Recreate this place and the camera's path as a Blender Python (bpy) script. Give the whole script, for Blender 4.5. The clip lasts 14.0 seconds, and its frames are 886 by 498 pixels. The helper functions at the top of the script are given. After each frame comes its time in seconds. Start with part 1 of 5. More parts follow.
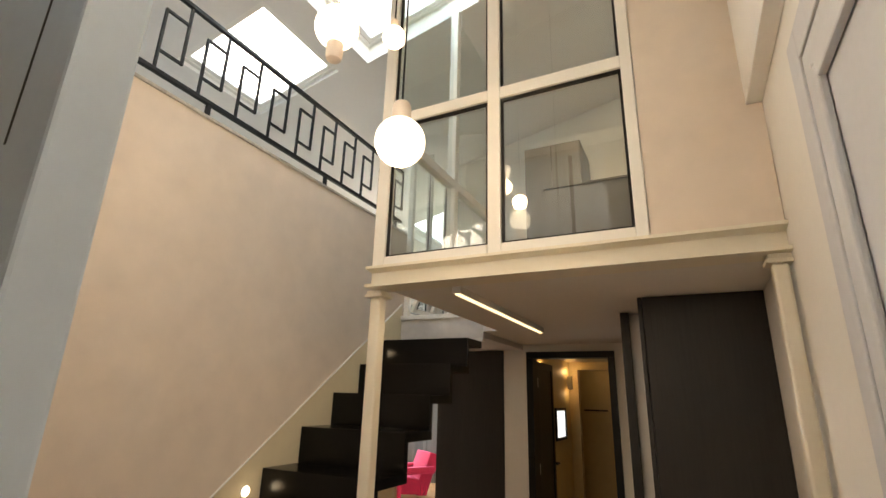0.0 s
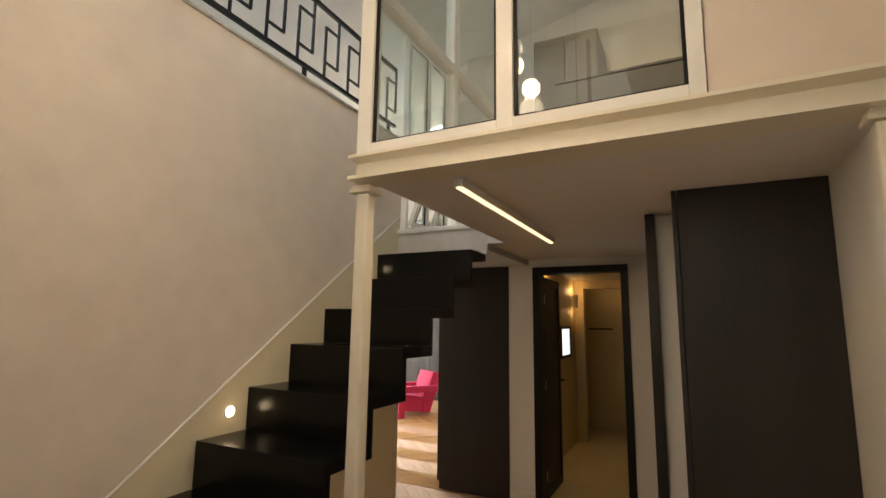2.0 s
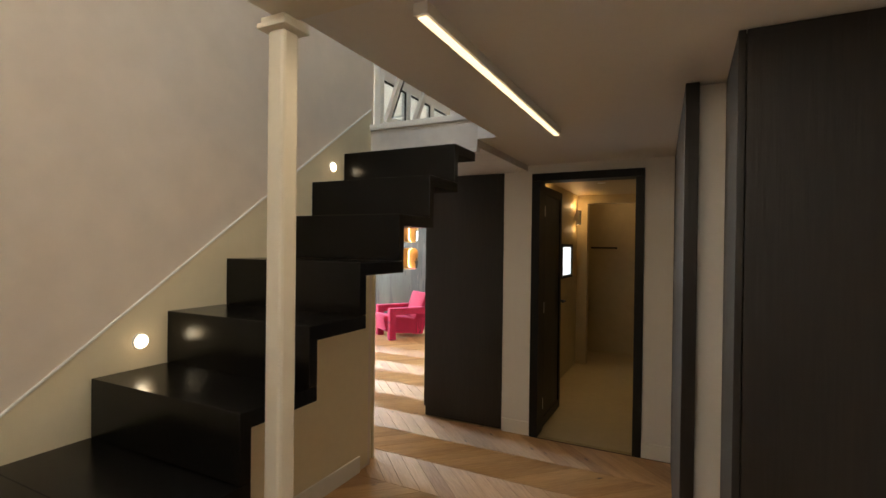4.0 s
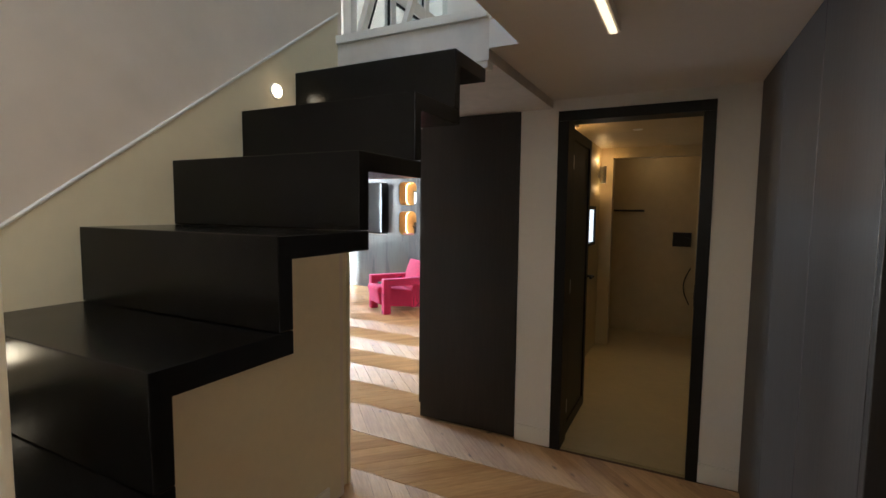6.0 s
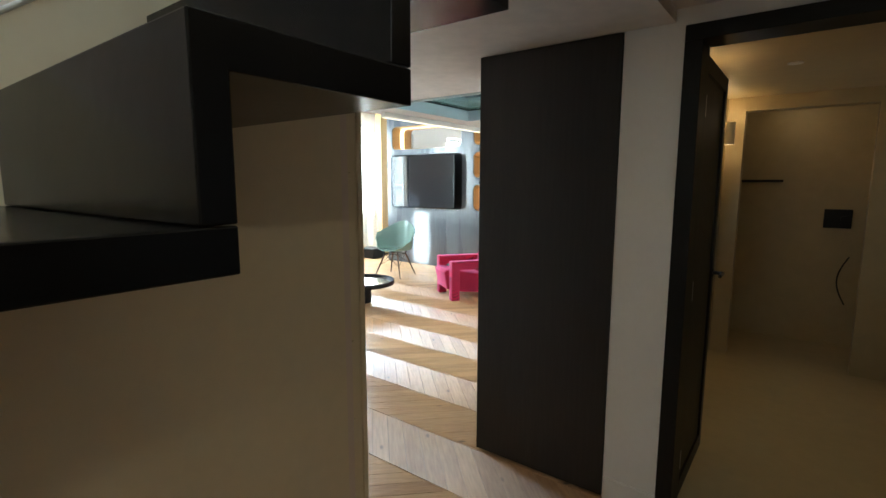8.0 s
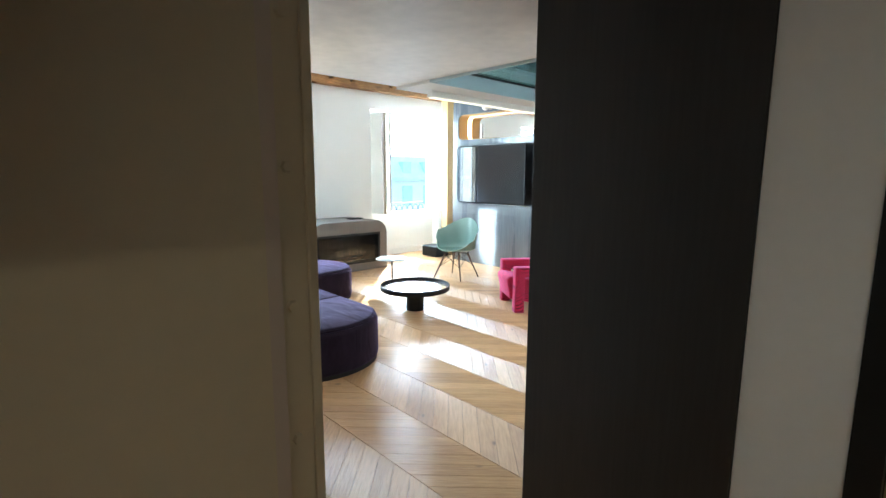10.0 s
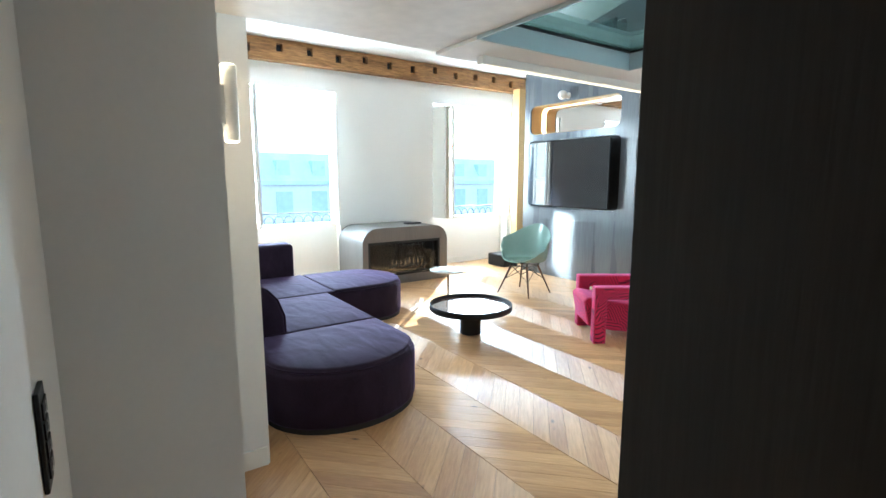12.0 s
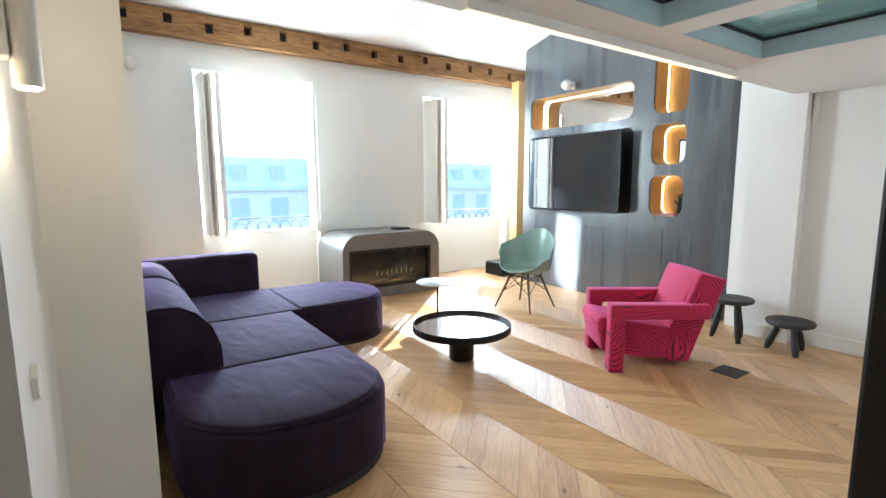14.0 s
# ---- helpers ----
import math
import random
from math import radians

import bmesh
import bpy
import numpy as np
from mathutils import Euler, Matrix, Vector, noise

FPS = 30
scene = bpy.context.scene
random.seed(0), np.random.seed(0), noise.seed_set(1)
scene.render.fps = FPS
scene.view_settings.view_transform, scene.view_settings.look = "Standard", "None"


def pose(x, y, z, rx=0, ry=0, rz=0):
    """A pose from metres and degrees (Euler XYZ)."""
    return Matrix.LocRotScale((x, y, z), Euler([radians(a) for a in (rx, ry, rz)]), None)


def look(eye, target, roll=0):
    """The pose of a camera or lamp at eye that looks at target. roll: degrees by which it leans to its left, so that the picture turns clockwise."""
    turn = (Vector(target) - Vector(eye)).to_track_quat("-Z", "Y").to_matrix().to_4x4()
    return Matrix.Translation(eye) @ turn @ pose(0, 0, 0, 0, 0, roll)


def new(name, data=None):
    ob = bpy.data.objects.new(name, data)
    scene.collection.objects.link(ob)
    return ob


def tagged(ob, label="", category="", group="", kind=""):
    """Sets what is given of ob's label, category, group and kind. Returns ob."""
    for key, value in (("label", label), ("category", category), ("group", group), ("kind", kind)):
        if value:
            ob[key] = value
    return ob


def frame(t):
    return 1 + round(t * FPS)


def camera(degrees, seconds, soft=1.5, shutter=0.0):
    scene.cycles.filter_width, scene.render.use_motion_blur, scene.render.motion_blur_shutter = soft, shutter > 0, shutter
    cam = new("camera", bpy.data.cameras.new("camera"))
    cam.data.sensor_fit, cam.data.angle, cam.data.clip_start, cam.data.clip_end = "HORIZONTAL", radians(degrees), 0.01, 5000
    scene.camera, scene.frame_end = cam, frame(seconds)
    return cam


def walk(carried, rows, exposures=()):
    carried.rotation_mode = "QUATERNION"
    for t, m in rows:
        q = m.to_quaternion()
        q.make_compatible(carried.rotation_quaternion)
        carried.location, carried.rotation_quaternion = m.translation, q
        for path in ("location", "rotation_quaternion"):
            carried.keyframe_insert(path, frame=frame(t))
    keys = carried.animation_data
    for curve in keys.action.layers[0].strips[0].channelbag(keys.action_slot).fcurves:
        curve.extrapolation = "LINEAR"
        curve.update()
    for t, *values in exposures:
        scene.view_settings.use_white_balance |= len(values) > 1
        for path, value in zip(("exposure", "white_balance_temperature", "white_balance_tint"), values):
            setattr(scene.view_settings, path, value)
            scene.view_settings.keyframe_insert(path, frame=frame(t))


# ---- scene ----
cam = camera(85.1, 14.0)
PATH = [
    (0, (0.242, 0.292, 1.65), (-0.623, 1.996, 2.238), 1.6),
    (0.5, (0.2, 0.366, 1.63), (-0.674, 2.088, 2.152), 1.3),
    (1, (0.16, 0.445, 1.622), (-0.725, 2.182, 2.072), 1.3),
    (1.5, (0.113, 0.541, 1.609), (-0.777, 2.292, 1.987), 1.0),
    (2, (0.07, 0.657, 1.586), (-0.823, 2.421, 1.887), 0.8),
    (2.5, (0.041, 0.813, 1.567), (-0.859, 2.59, 1.75), 0.6),
    (3, (0.013, 0.939, 1.547), (-0.893, 2.72, 1.643), 0.6),
    (5.5, (-0.38, 1.889, 1.51), (-1.27, 3.676, 1.387), 0.7),
    (6, (-0.478, 2.084, 1.509), (-1.383, 3.861, 1.346), 0.6),
    (6.5, (-0.551, 2.284, 1.502), (-1.503, 4.032, 1.304), 0.5),
    (7, (-0.619, 2.495, 1.5), (-1.639, 4.2, 1.272), 0.3),
    (7.5, (-0.681, 2.686, 1.484), (-1.799, 4.326, 1.239), 0.4),
    (8, (-0.771, 2.891, 1.495), (-1.965, 4.473, 1.224), 0.1),
    (10.5, (-1.225, 3.774, 1.503), (-2.707, 5.083, 1.206), 0.3),
    (11, (-1.357, 3.947, 1.477), (-2.894, 5.193, 1.186), 0.1),
    (11.5, (-1.48, 4.095, 1.456), (-3.073, 5.27, 1.17), -0.1),
    (12, (-1.667, 4.312, 1.45), (-3.295, 5.437, 1.162), 0.0),
    (12.5, (-1.854, 4.463, 1.397), (-3.494, 5.587, 1.126), -0.1),
    (13, (-1.988, 4.623, 1.378), (-3.628, 5.735, 1.111), -0.1),
    (13.5, (-2.108, 4.735, 1.383), (-3.746, 5.851, 1.115), -0.2),
    (14, (-2.188, 4.814, 1.377), (-3.819, 5.94, 1.113), -0.2),
]
EXPOSURES = [(0, 2.73, 7400, 12), (0.5, 2.62, 7500, 13), (2, 2.57, 7500, 12), (2.5, 2.52, 7400, 12), (3, 2.6, 7300, 11), (5.5, 2.66, 6200, 8), (6.5, 2.42, 5800, 7), (8, 2.42, 5500, 0), (11, 2.42, 5200, -1), (12.5, 2.22, 5350, 0), (14, 2.14, 5600, 4)]
walk(cam, [(t, look(eye, target, roll)) for t, eye, target, roll in PATH], EXPOSURES)

# ---- light ----
world = bpy.data.worlds.new("sky")
scene.world = world
world.use_nodes = True
wn, wl = world.node_tree.nodes, world.node_tree.links
sky = wn.new("ShaderNodeTexSky")
sky.sky_type = "NISHITA"
sky.sun_disc = False
SUN_DIR = Vector((1.0, -1.0, -0.90)).normalized()
sky.sun_elevation = math.asin(-SUN_DIR.z)
sky.sun_rotation = math.atan2(-SUN_DIR.x, -SUN_DIR.y)
wl.new(sky.outputs["Color"], wn["Background"].inputs["Color"])
wn["Background"].inputs["Strength"].default_value = 0.15
sun = new("sun", bpy.data.lights.new("sun", "SUN"))
sun.data.energy, sun.data.angle, sun.data.color = 5.0, radians(0.5), (1.0, 0.95, 0.86)
sun.matrix_world = look((0, 0, 30), tuple(Vector((0, 0, 30)) + SUN_DIR))


def area_lamp(name, at, target, w, h, power, color=(1, 1, 1)):
    d = bpy.data.lights.new(name, "AREA")
    d.shape, d.size, d.size_y, d.energy, d.color = "RECTANGLE", w, h, power, color
    ob = new(name, d)
    ob.matrix_world = look(at, target)
    return ob


def point_lamp(name, at, power, color, radius=0.03):
    d = bpy.data.lights.new(name, "POINT")
    d.energy, d.color, d.shadow_soft_size = power, color, radius
    ob = new(name, d)
    ob.location = at
    return ob


WARM, AMBER = (1.0, 0.74, 0.46), (1.0, 0.62, 0.28)
# daylight in the two window openings and the roof windows
area_lamp("window_daylight", (-8.62, 6.37, 1.75), (0, 6.37, 1.2), 1.3, 1.8, 46, (0.9, 0.96, 1.0))
area_lamp("window_daylight", (-8.62, 9.47, 1.75), (0, 9.47, 1.2), 1.4, 1.8, 46, (0.9, 0.96, 1.0))
area_lamp("roof_window_daylight", (-2.7, 2.6, 4.62), (-2.5, 2.6, 0), 0.8, 0.75, 3.5, (0.72, 0.86, 1.0))
area_lamp("roof_window_daylight", (-1.4, 2.6, 4.92), (-1.2, 2.6, 0), 0.7, 0.8, 2.5, (0.72, 0.86, 1.0))

# added narrow lamp, standing in for sunlight off the open pane of the far window
glint_lamp = area_lamp("added_pane_lamp", (-7.88, 9.0, 1.62), (-6.425, 9.73, 0.60), 0.172, 1.0, 3.0, (1.0, 0.95, 0.87))
glint_lamp.data.spread = radians(2.0)


# ---- materials ----
def material(name, color, rough=0.6, metal=0.0, vary=0.12, scale=3.0, fine=60.0, bump=0.05, stretch=(1, 1, 1), coat=0.0, spec=0.5,
             color2=None, per_object=0.0, turn=None, emit=None, strength=0.0, fine_mix=0.35, rough_vary=0.1, detail=6.0, per_island=0.0, knots=0.0, sheen=None, folds=0.0):
    m = bpy.data.materials.new(name)
    m.use_nodes = True
    n, l = m.node_tree.nodes, m.node_tree.links
    b = n["Principled BSDF"]
    b.inputs["Metallic"].default_value = metal
    b.inputs["Specular IOR Level"].default_value = spec
    b.inputs["Coat Weight"].default_value = coat
    b.inputs["Coat Roughness"].default_value = 0.15
    tc, mp = n.new("ShaderNodeTexCoord"), n.new("ShaderNodeMapping")
    mp.inputs["Scale"].default_value = stretch
    vec = tc.outputs["Object"]
    if per_object or per_island:
        src = n.new("ShaderNodeObjectInfo") if per_object else n.new("ShaderNodeNewGeometry")
        rnd = src.outputs["Random"] if per_object else src.outputs["Random Per Island"]
        sh = n.new("ShaderNodeVectorMath")
        sh.operation = "MULTIPLY_ADD"
        l.new(rnd, sh.inputs[0])
        sh.inputs[1].default_value = (37.0, 53.0, 11.0)
        l.new(vec, sh.inputs[2])
        vec = sh.outputs[0]
    if turn is not None:
        vr = n.new("ShaderNodeVectorRotate")
        vr.rotation_type = "Z_AXIS"
        vr.inputs["Angle"].default_value = -turn
        l.new(vec, vr.inputs["Vector"])
        vec = vr.outputs[0]
        tg = n.new("ShaderNodeCombineXYZ")
        tg.inputs[0].default_value, tg.inputs[1].default_value = -math.sin(turn), math.cos(turn)
        l.new(tg.outputs[0], b.inputs["Tangent"])
        b.inputs["Anisotropic"].default_value = 0.96
        b.inputs["Specular IOR Level"].default_value = 0.8
    l.new(vec, mp.inputs["Vector"])
    big, small = n.new("ShaderNodeTexNoise"), n.new("ShaderNodeTexNoise")
    for t, s in ((big, scale), (small, fine)):
        t.inputs["Scale"].default_value = s
        t.inputs["Detail"].default_value = detail
        l.new(mp.outputs["Vector"], t.inputs["Vector"])
    mix = n.new("ShaderNodeMath")
    mix.operation = "MULTIPLY_ADD"
    l.new(small.outputs["Fac"], mix.inputs[0])
    mix.inputs[1].default_value = fine_mix
    add = n.new("ShaderNodeMath")
    add.operation = "MULTIPLY"
    add.inputs[1].default_value = 1 - fine_mix
    l.new(big.outputs["Fac"], add.inputs[0])
    l.new(add.outputs[0], mix.inputs[2])
    last = mix.outputs[0]
    if per_object or per_island:
        src = n.new("ShaderNodeObjectInfo") if per_object else n.new("ShaderNodeNewGeometry")
        out = src.outputs["Random"] if per_object else src.outputs["Random Per Island"]
        k = n.new("ShaderNodeMath")
        k.operation = "MULTIPLY_ADD"
        l.new(out, k.inputs[0])
        k.inputs[1].default_value = per_object or per_island
        l.new(last, k.inputs[2])
        k2 = n.new("ShaderNodeMath")
        k2.operation = "SUBTRACT"
        l.new(k.outputs[0], k2.inputs[0])
        k2.inputs[1].default_value = 0.5 * (per_object or per_island)
        last = k2.outputs[0]
    ramp = n.new("ShaderNodeValToRGB")
    c = Vector(color)
    lo = c * (1 - vary) if color2 is None else Vector(color2)
    hi = c * (1 + vary) if color2 is None else c
    ramp.color_ramp.elements[0].position, ramp.color_ramp.elements[1].position = 0.3, 0.7
    ramp.color_ramp.elements[0].color = (*lo, 1)
    ramp.color_ramp.elements[1].color = (*[min(1, v) for v in hi], 1)
    l.new(last, ramp.inputs["Fac"])
    col = ramp.outputs["Color"]
    if knots:
        vo, kr, mk = n.new("ShaderNodeTexVoronoi"), n.new("ShaderNodeValToRGB"), n.new("ShaderNodeMix")
        km = n.new("ShaderNodeMapping")
        km.inputs["Scale"].default_value = (0.45, 1.0, 1.0)
        l.new(vec, km.inputs["Vector"])
        l.new(km.outputs[0], vo.inputs["Vector"])
        vo.inputs["Scale"].default_value = knots
        kr.color_ramp.elements[0].position, kr.color_ramp.elements[1].position = 0.02, 0.11
        kr.color_ramp.elements[0].color, kr.color_ramp.elements[1].color = (1, 1, 1, 1), (0, 0, 0, 1)
        l.new(vo.outputs["Distance"], kr.inputs["Fac"])
        mk.data_type = "RGBA"
        l.new(kr.outputs["Color"], mk.inputs[0])
        l.new(col, mk.inputs[6])
        mk.inputs[7].default_value = (0.07, 0.035, 0.015, 1)
        col = mk.outputs[2]
    if sheen:
        b.inputs["Sheen Weight"].default_value, b.inputs["Sheen Roughness"].default_value = sheen[0], 0.35
        b.inputs["Sheen Tint"].default_value = (*sheen[1], 1)
    l.new(col, b.inputs["Base Color"])
    rr = n.new("ShaderNodeMath")
    rr.operation = "MULTIPLY_ADD"
    l.new(big.outputs["Fac"], rr.inputs[0])
    rr.inputs[1].default_value, rr.inputs[2].default_value = rough_vary, max(0.02, rough - rough_vary / 2)
    l.new(rr.outputs[0], b.inputs["Roughness"])
    if bump:
        bp = n.new("ShaderNodeBump")
        bp.inputs["Strength"].default_value, bp.inputs["Distance"].default_value = bump, 0.01
        l.new(small.outputs["Fac"], bp.inputs["Height"])
        l.new(bp.outputs["Normal"], b.inputs["Normal"])
        if folds:
            fz, fb, fm = n.new("ShaderNodeTexNoise"), n.new("ShaderNodeBump"), n.new("ShaderNodeMapping")
            fm.inputs["Scale"].default_value = (1.0, 2.2, 1.0)
            l.new(tc.outputs["Object"], fm.inputs["Vector"])
            l.new(fm.outputs[0], fz.inputs["Vector"])
            fz.inputs["Scale"].default_value, fz.inputs["Detail"].default_value, fz.inputs["Distortion"].default_value = 4.0, 1.5, 0.4
            fb.inputs["Strength"].default_value, fb.inputs["Distance"].default_value = folds, 0.05
            l.new(fz.outputs["Fac"], fb.inputs["Height"])
            l.new(fb.outputs["Normal"], bp.inputs["Normal"])
    if emit:
        b.inputs["Emission Color"].default_value, b.inputs["Emission Strength"].default_value = (*emit, 1), strength
    return m


def glass_material(name, tint=(0.95, 0.98, 0.97), rough=0.0, gloss=0.05):
    m = bpy.data.materials.new(name)
    m.use_nodes = True
    n, l = m.node_tree.nodes, m.node_tree.links
    n.remove(n["Principled BSDF"])
    tr, gl, mx, lw = n.new("ShaderNodeBsdfTransparent"), n.new("ShaderNodeBsdfGlossy"), n.new("ShaderNodeMixShader"), n.new("ShaderNodeLayerWeight")
    tr.inputs["Color"].default_value = (*tint, 1)
    gl.inputs["Roughness"].default_value = rough
    pw, ma = n.new("ShaderNodeMath"), n.new("ShaderNodeMath")
    pw.operation, ma.operation = "POWER", "MULTIPLY_ADD"
    pw.inputs[1].default_value = 5.0
    lw.inputs["Blend"].default_value = 0.5
    ma.inputs[1].default_value, ma.inputs[2].default_value = 0.9 - gloss, gloss
    l.new(lw.outputs["Facing"], pw.inputs[0])
    l.new(pw.outputs[0], ma.inputs[0])
    l.new(ma.outputs[0], mx.inputs[0])
    l.new(tr.outputs[0], mx.inputs[1])
    l.new(gl.outputs[0], mx.inputs[2])
    l.new(mx.outputs[0], n["Material Output"].inputs["Surface"])
    return m


def wood_material(name, color, color2, along="x", rough=0.45, coat=0.0, per_object=0.0, per_island=0.0, bump=0.12, scale=6.0, turn=None, knots=0.0):
    s = {"x": (0.12, 1, 1), "y": (1, 0.12, 1), "z": (1, 1, 0.06)}[along]
    return material(name, color, rough, color2=color2, scale=scale, fine=70, stretch=s, bump=bump, coat=coat, per_object=per_object, per_island=per_island, fine_mix=0.5, detail=8, turn=turn, knots=knots)


M_PLASTER = material("limewash_plaster", (0.75, 0.645, 0.55), 0.75, vary=0.11, scale=1.1, fine=7, bump=0.05, fine_mix=0.4)
M_WHITE = material("white_wall_paint", (0.80, 0.78, 0.74), 0.7, vary=0.03, scale=1.5, fine=40, bump=0.03)
M_CEIL = material("white_ceiling_paint", (0.78, 0.76, 0.73), 0.8, vary=0.03, scale=1.2, fine=30, bump=0.03)
M_RAWCEIL = material("mottled_grey_plaster", (0.68, 0.64, 0.60), 0.6, vary=0.16, scale=2.2, fine=14, bump=0.08)
M_STEELWHITE = material("ivory_painted_steel", (0.78, 0.72, 0.60), 0.42, vary=0.04, scale=4, fine=50, bump=0.04)
M_FRAME = material("white_satin_paint", (0.82, 0.80, 0.75), 0.35, vary=0.03, scale=5, fine=60, bump=0.03)
M_BLACKSTAIR = material("black_waxed_steel", (0.0045, 0.0042, 0.004), 0.22, vary=0.35, scale=3, fine=24, bump=0.04, rough_vary=0.18, spec=0.24)
M_BLACK = material("black_paint", (0.008, 0.008, 0.008), 0.45, vary=0.2, scale=8, fine=60, bump=0.03, spec=0.3)
M_DARKWOOD = wood_material("dark_stained_oak", (0.027, 0.022, 0.020), (0.012, 0.0098, 0.009), "z", 0.5, bump=0.2)
M_DARKVENEER = wood_material("dark_grey_satin_veneer", (0.050, 0.046, 0.047), (0.030, 0.027, 0.028), "z", 0.5, bump=0.08, coat=0.05)
M_GREYWOOD = wood_material("grey_stained_oak_veneer", (0.150, 0.166, 0.184), (0.078, 0.088, 0.099), "z", 0.28, bump=0.06, scale=5, coat=0.8)
M_FIREWOOD = wood_material("grey_taupe_veneer", (0.17, 0.155, 0.14), (0.11, 0.10, 0.092), "z", 0.45, bump=0.08, scale=4)
M_AMBERWOOD = wood_material("honey_oak_niche_lining", (0.55, 0.34, 0.13), (0.42, 0.25, 0.09), "z", 0.5, bump=0.06)
M_OLDBEAM = wood_material("old_oak_beam", (0.52, 0.27, 0.10), (0.06, 0.028, 0.011), "y", 0.8, bump=0.9, scale=11)
OAK = ((0.66, 0.405, 0.195), (0.40, 0.215, 0.090))
M_OAK = {s: wood_material("oiled_oak_parquet", *OAK, "x", 0.40, coat=0.08, per_object=0.24, bump=0.3, scale=7, turn=radians(45 * s), knots=7.5) for s in (1, -1)}
M_OAKREST = {s: wood_material("oiled_oak_parquet_rest", *OAK, "x", 0.40, coat=0.08, per_island=0.24, bump=0.3, scale=7, turn=radians(45 * s), knots=7.5) for s in (1, -1)}
M_GROUT = material("parquet_joint", (0.12, 0.07, 0.035), 0.7, vary=0.2)
M_CONCRETE = material("ochre_microcement", (0.47, 0.38, 0.21), 0.55, vary=0.10, scale=1.6, fine=12, bump=0.04)
M_VELVET = material("aubergine_velvet", (0.022, 0.013, 0.024), 0.8, vary=0.35, scale=5, fine=90, bump=0.12, spec=0.12, sheen=(0.50, (0.35, 0.25, 0.58)), folds=0.3)
M_DARKBASE = material("dark_plinth", (0.015, 0.013, 0.013), 0.7, vary=0.2)
# white steel paint coloured blue-grey for the skylight falling on it
M_SKYTINTSTEEL = material("steel_paint_with_skylight_tint", (0.42, 0.50, 0.54), 0.5, vary=0.05)
M_GLASS = glass_material("clear_glass", gloss=0.10)
M_FLOORGLASS = glass_material("green_tinted_floor_glass", (0.58, 0.72, 0.69), gloss=0.16)
M_MIRROR = material("mirror", (0.93, 0.93, 0.92), 0.03, metal=1.0, vary=0.0, bump=0.0, rough_vary=0.0)
M_TV = material("black_television_glass", (0.006, 0.007, 0.010), 0.06, vary=0.05, bump=0, spec=0.8, rough_vary=0.0)
M_CHROME = material("brushed_metal", (0.6, 0.6, 0.6), 0.3, metal=1.0, vary=0.05, bump=0.02)
M_GLOBE = material("opal_glass_globe", (0.9, 0.88, 0.84), 0.3, vary=0.0, bump=0, emit=(1.0, 0.86, 0.66), strength=0.55)
M_CAP = material("pale_ceramic_cap", (0.72, 0.58, 0.46), 0.5, vary=0.05, scale=10, bump=0.03)
M_LED = material("led_diffuser", (0.9, 0.85, 0.75), 0.4, vary=0.0, bump=0, emit=(1.0, 0.77, 0.47), strength=0.30)
M_LEDAMBER = material("amber_led_strip", (0.9, 0.8, 0.6), 0.4, vary=0.0, bump=0, emit=(1.0, 0.72, 0.36), strength=1.6)
M_SPOT = material("spot_lens", (0.9, 0.9, 0.85), 0.4, vary=0.0, bump=0, emit=(1.0, 0.85, 0.6), strength=1.6)
M_FROST = material("frosted_bright_pane", (0.8, 0.85, 0.9), 0.4, vary=0.0, bump=0, emit=(0.85, 0.92, 1.0), strength=0.22)
M_DOORGREY = material("pale_grey_door_paint", (0.60, 0.61, 0.64), 0.45, vary=0.05, scale=3, fine=40, bump=0.05)
M_MINT = material("sea_green_fibreglass", (0.25, 0.36, 0.31), 0.22, vary=0.03, scale=14, fine=90, bump=0.02, coat=0.3)
M_WALNUT = wood_material("dark_walnut", (0.09, 0.040, 0.020), (0.05, 0.022, 0.012), "z", 0.4)
# far zinc and window glass are whitened, painting in the outdoor glare
M_WASHEDZINC = material("washed_out_zinc_roof", (0.74, 0.82, 0.84), 0.5, vary=0.12, scale=0.7, fine=6)
M_STONE = material("pale_limestone_facade", (0.86, 0.84, 0.79), 0.85, vary=0.08, scale=0.5, fine=5, bump=0.1)
M_WASHEDGLASS = material("washed_out_window_glass", (0.60, 0.68, 0.71), 0.15, vary=0.1, bump=0)
M_IRON = material("wrought_iron", (0.10, 0.11, 0.12), 0.5, vary=0.1)
M_ASPHALT = material("street_asphalt", (0.06, 0.06, 0.06), 0.85, vary=0.15, scale=0.6)


# ---- mesh helpers ----
def bm_box(bm, x0, x1, y0, y1, z0, z1):
    v = [bm.verts.new(p) for p in ((x0, y0, z0), (x1, y0, z0), (x1, y1, z0), (x0, y1, z0), (x0, y0, z1), (x1, y0, z1), (x1, y1, z1), (x0, y1, z1))]
    for f in ((3, 2, 1, 0), (4, 5, 6, 7), (0, 1, 5, 4), (1, 2, 6, 5), (2, 3, 7, 6), (3, 0, 4, 7)):
        bm.faces.new([v[i] for i in f])
    return bm


def soften(bm, width, segments=2):
    if width:
        bmesh.ops.bevel(bm, geom=list(bm.edges), offset=width, segments=segments, affect="EDGES", profile=0.5, clamp_overlap=True)
    return bm


def boxes(*rows, bevel=0.0, segments=2):
    bm = bmesh.new()
    for r in rows:
        one = bmesh.new()
        bm_box(one, *r)
        soften(one, bevel, segments)
        tmp = bpy.data.meshes.new("tmp")
        one.to_mesh(tmp)
        one.free()
        bm.from_mesh(tmp)
        bpy.data.meshes.remove(tmp)
    return bm


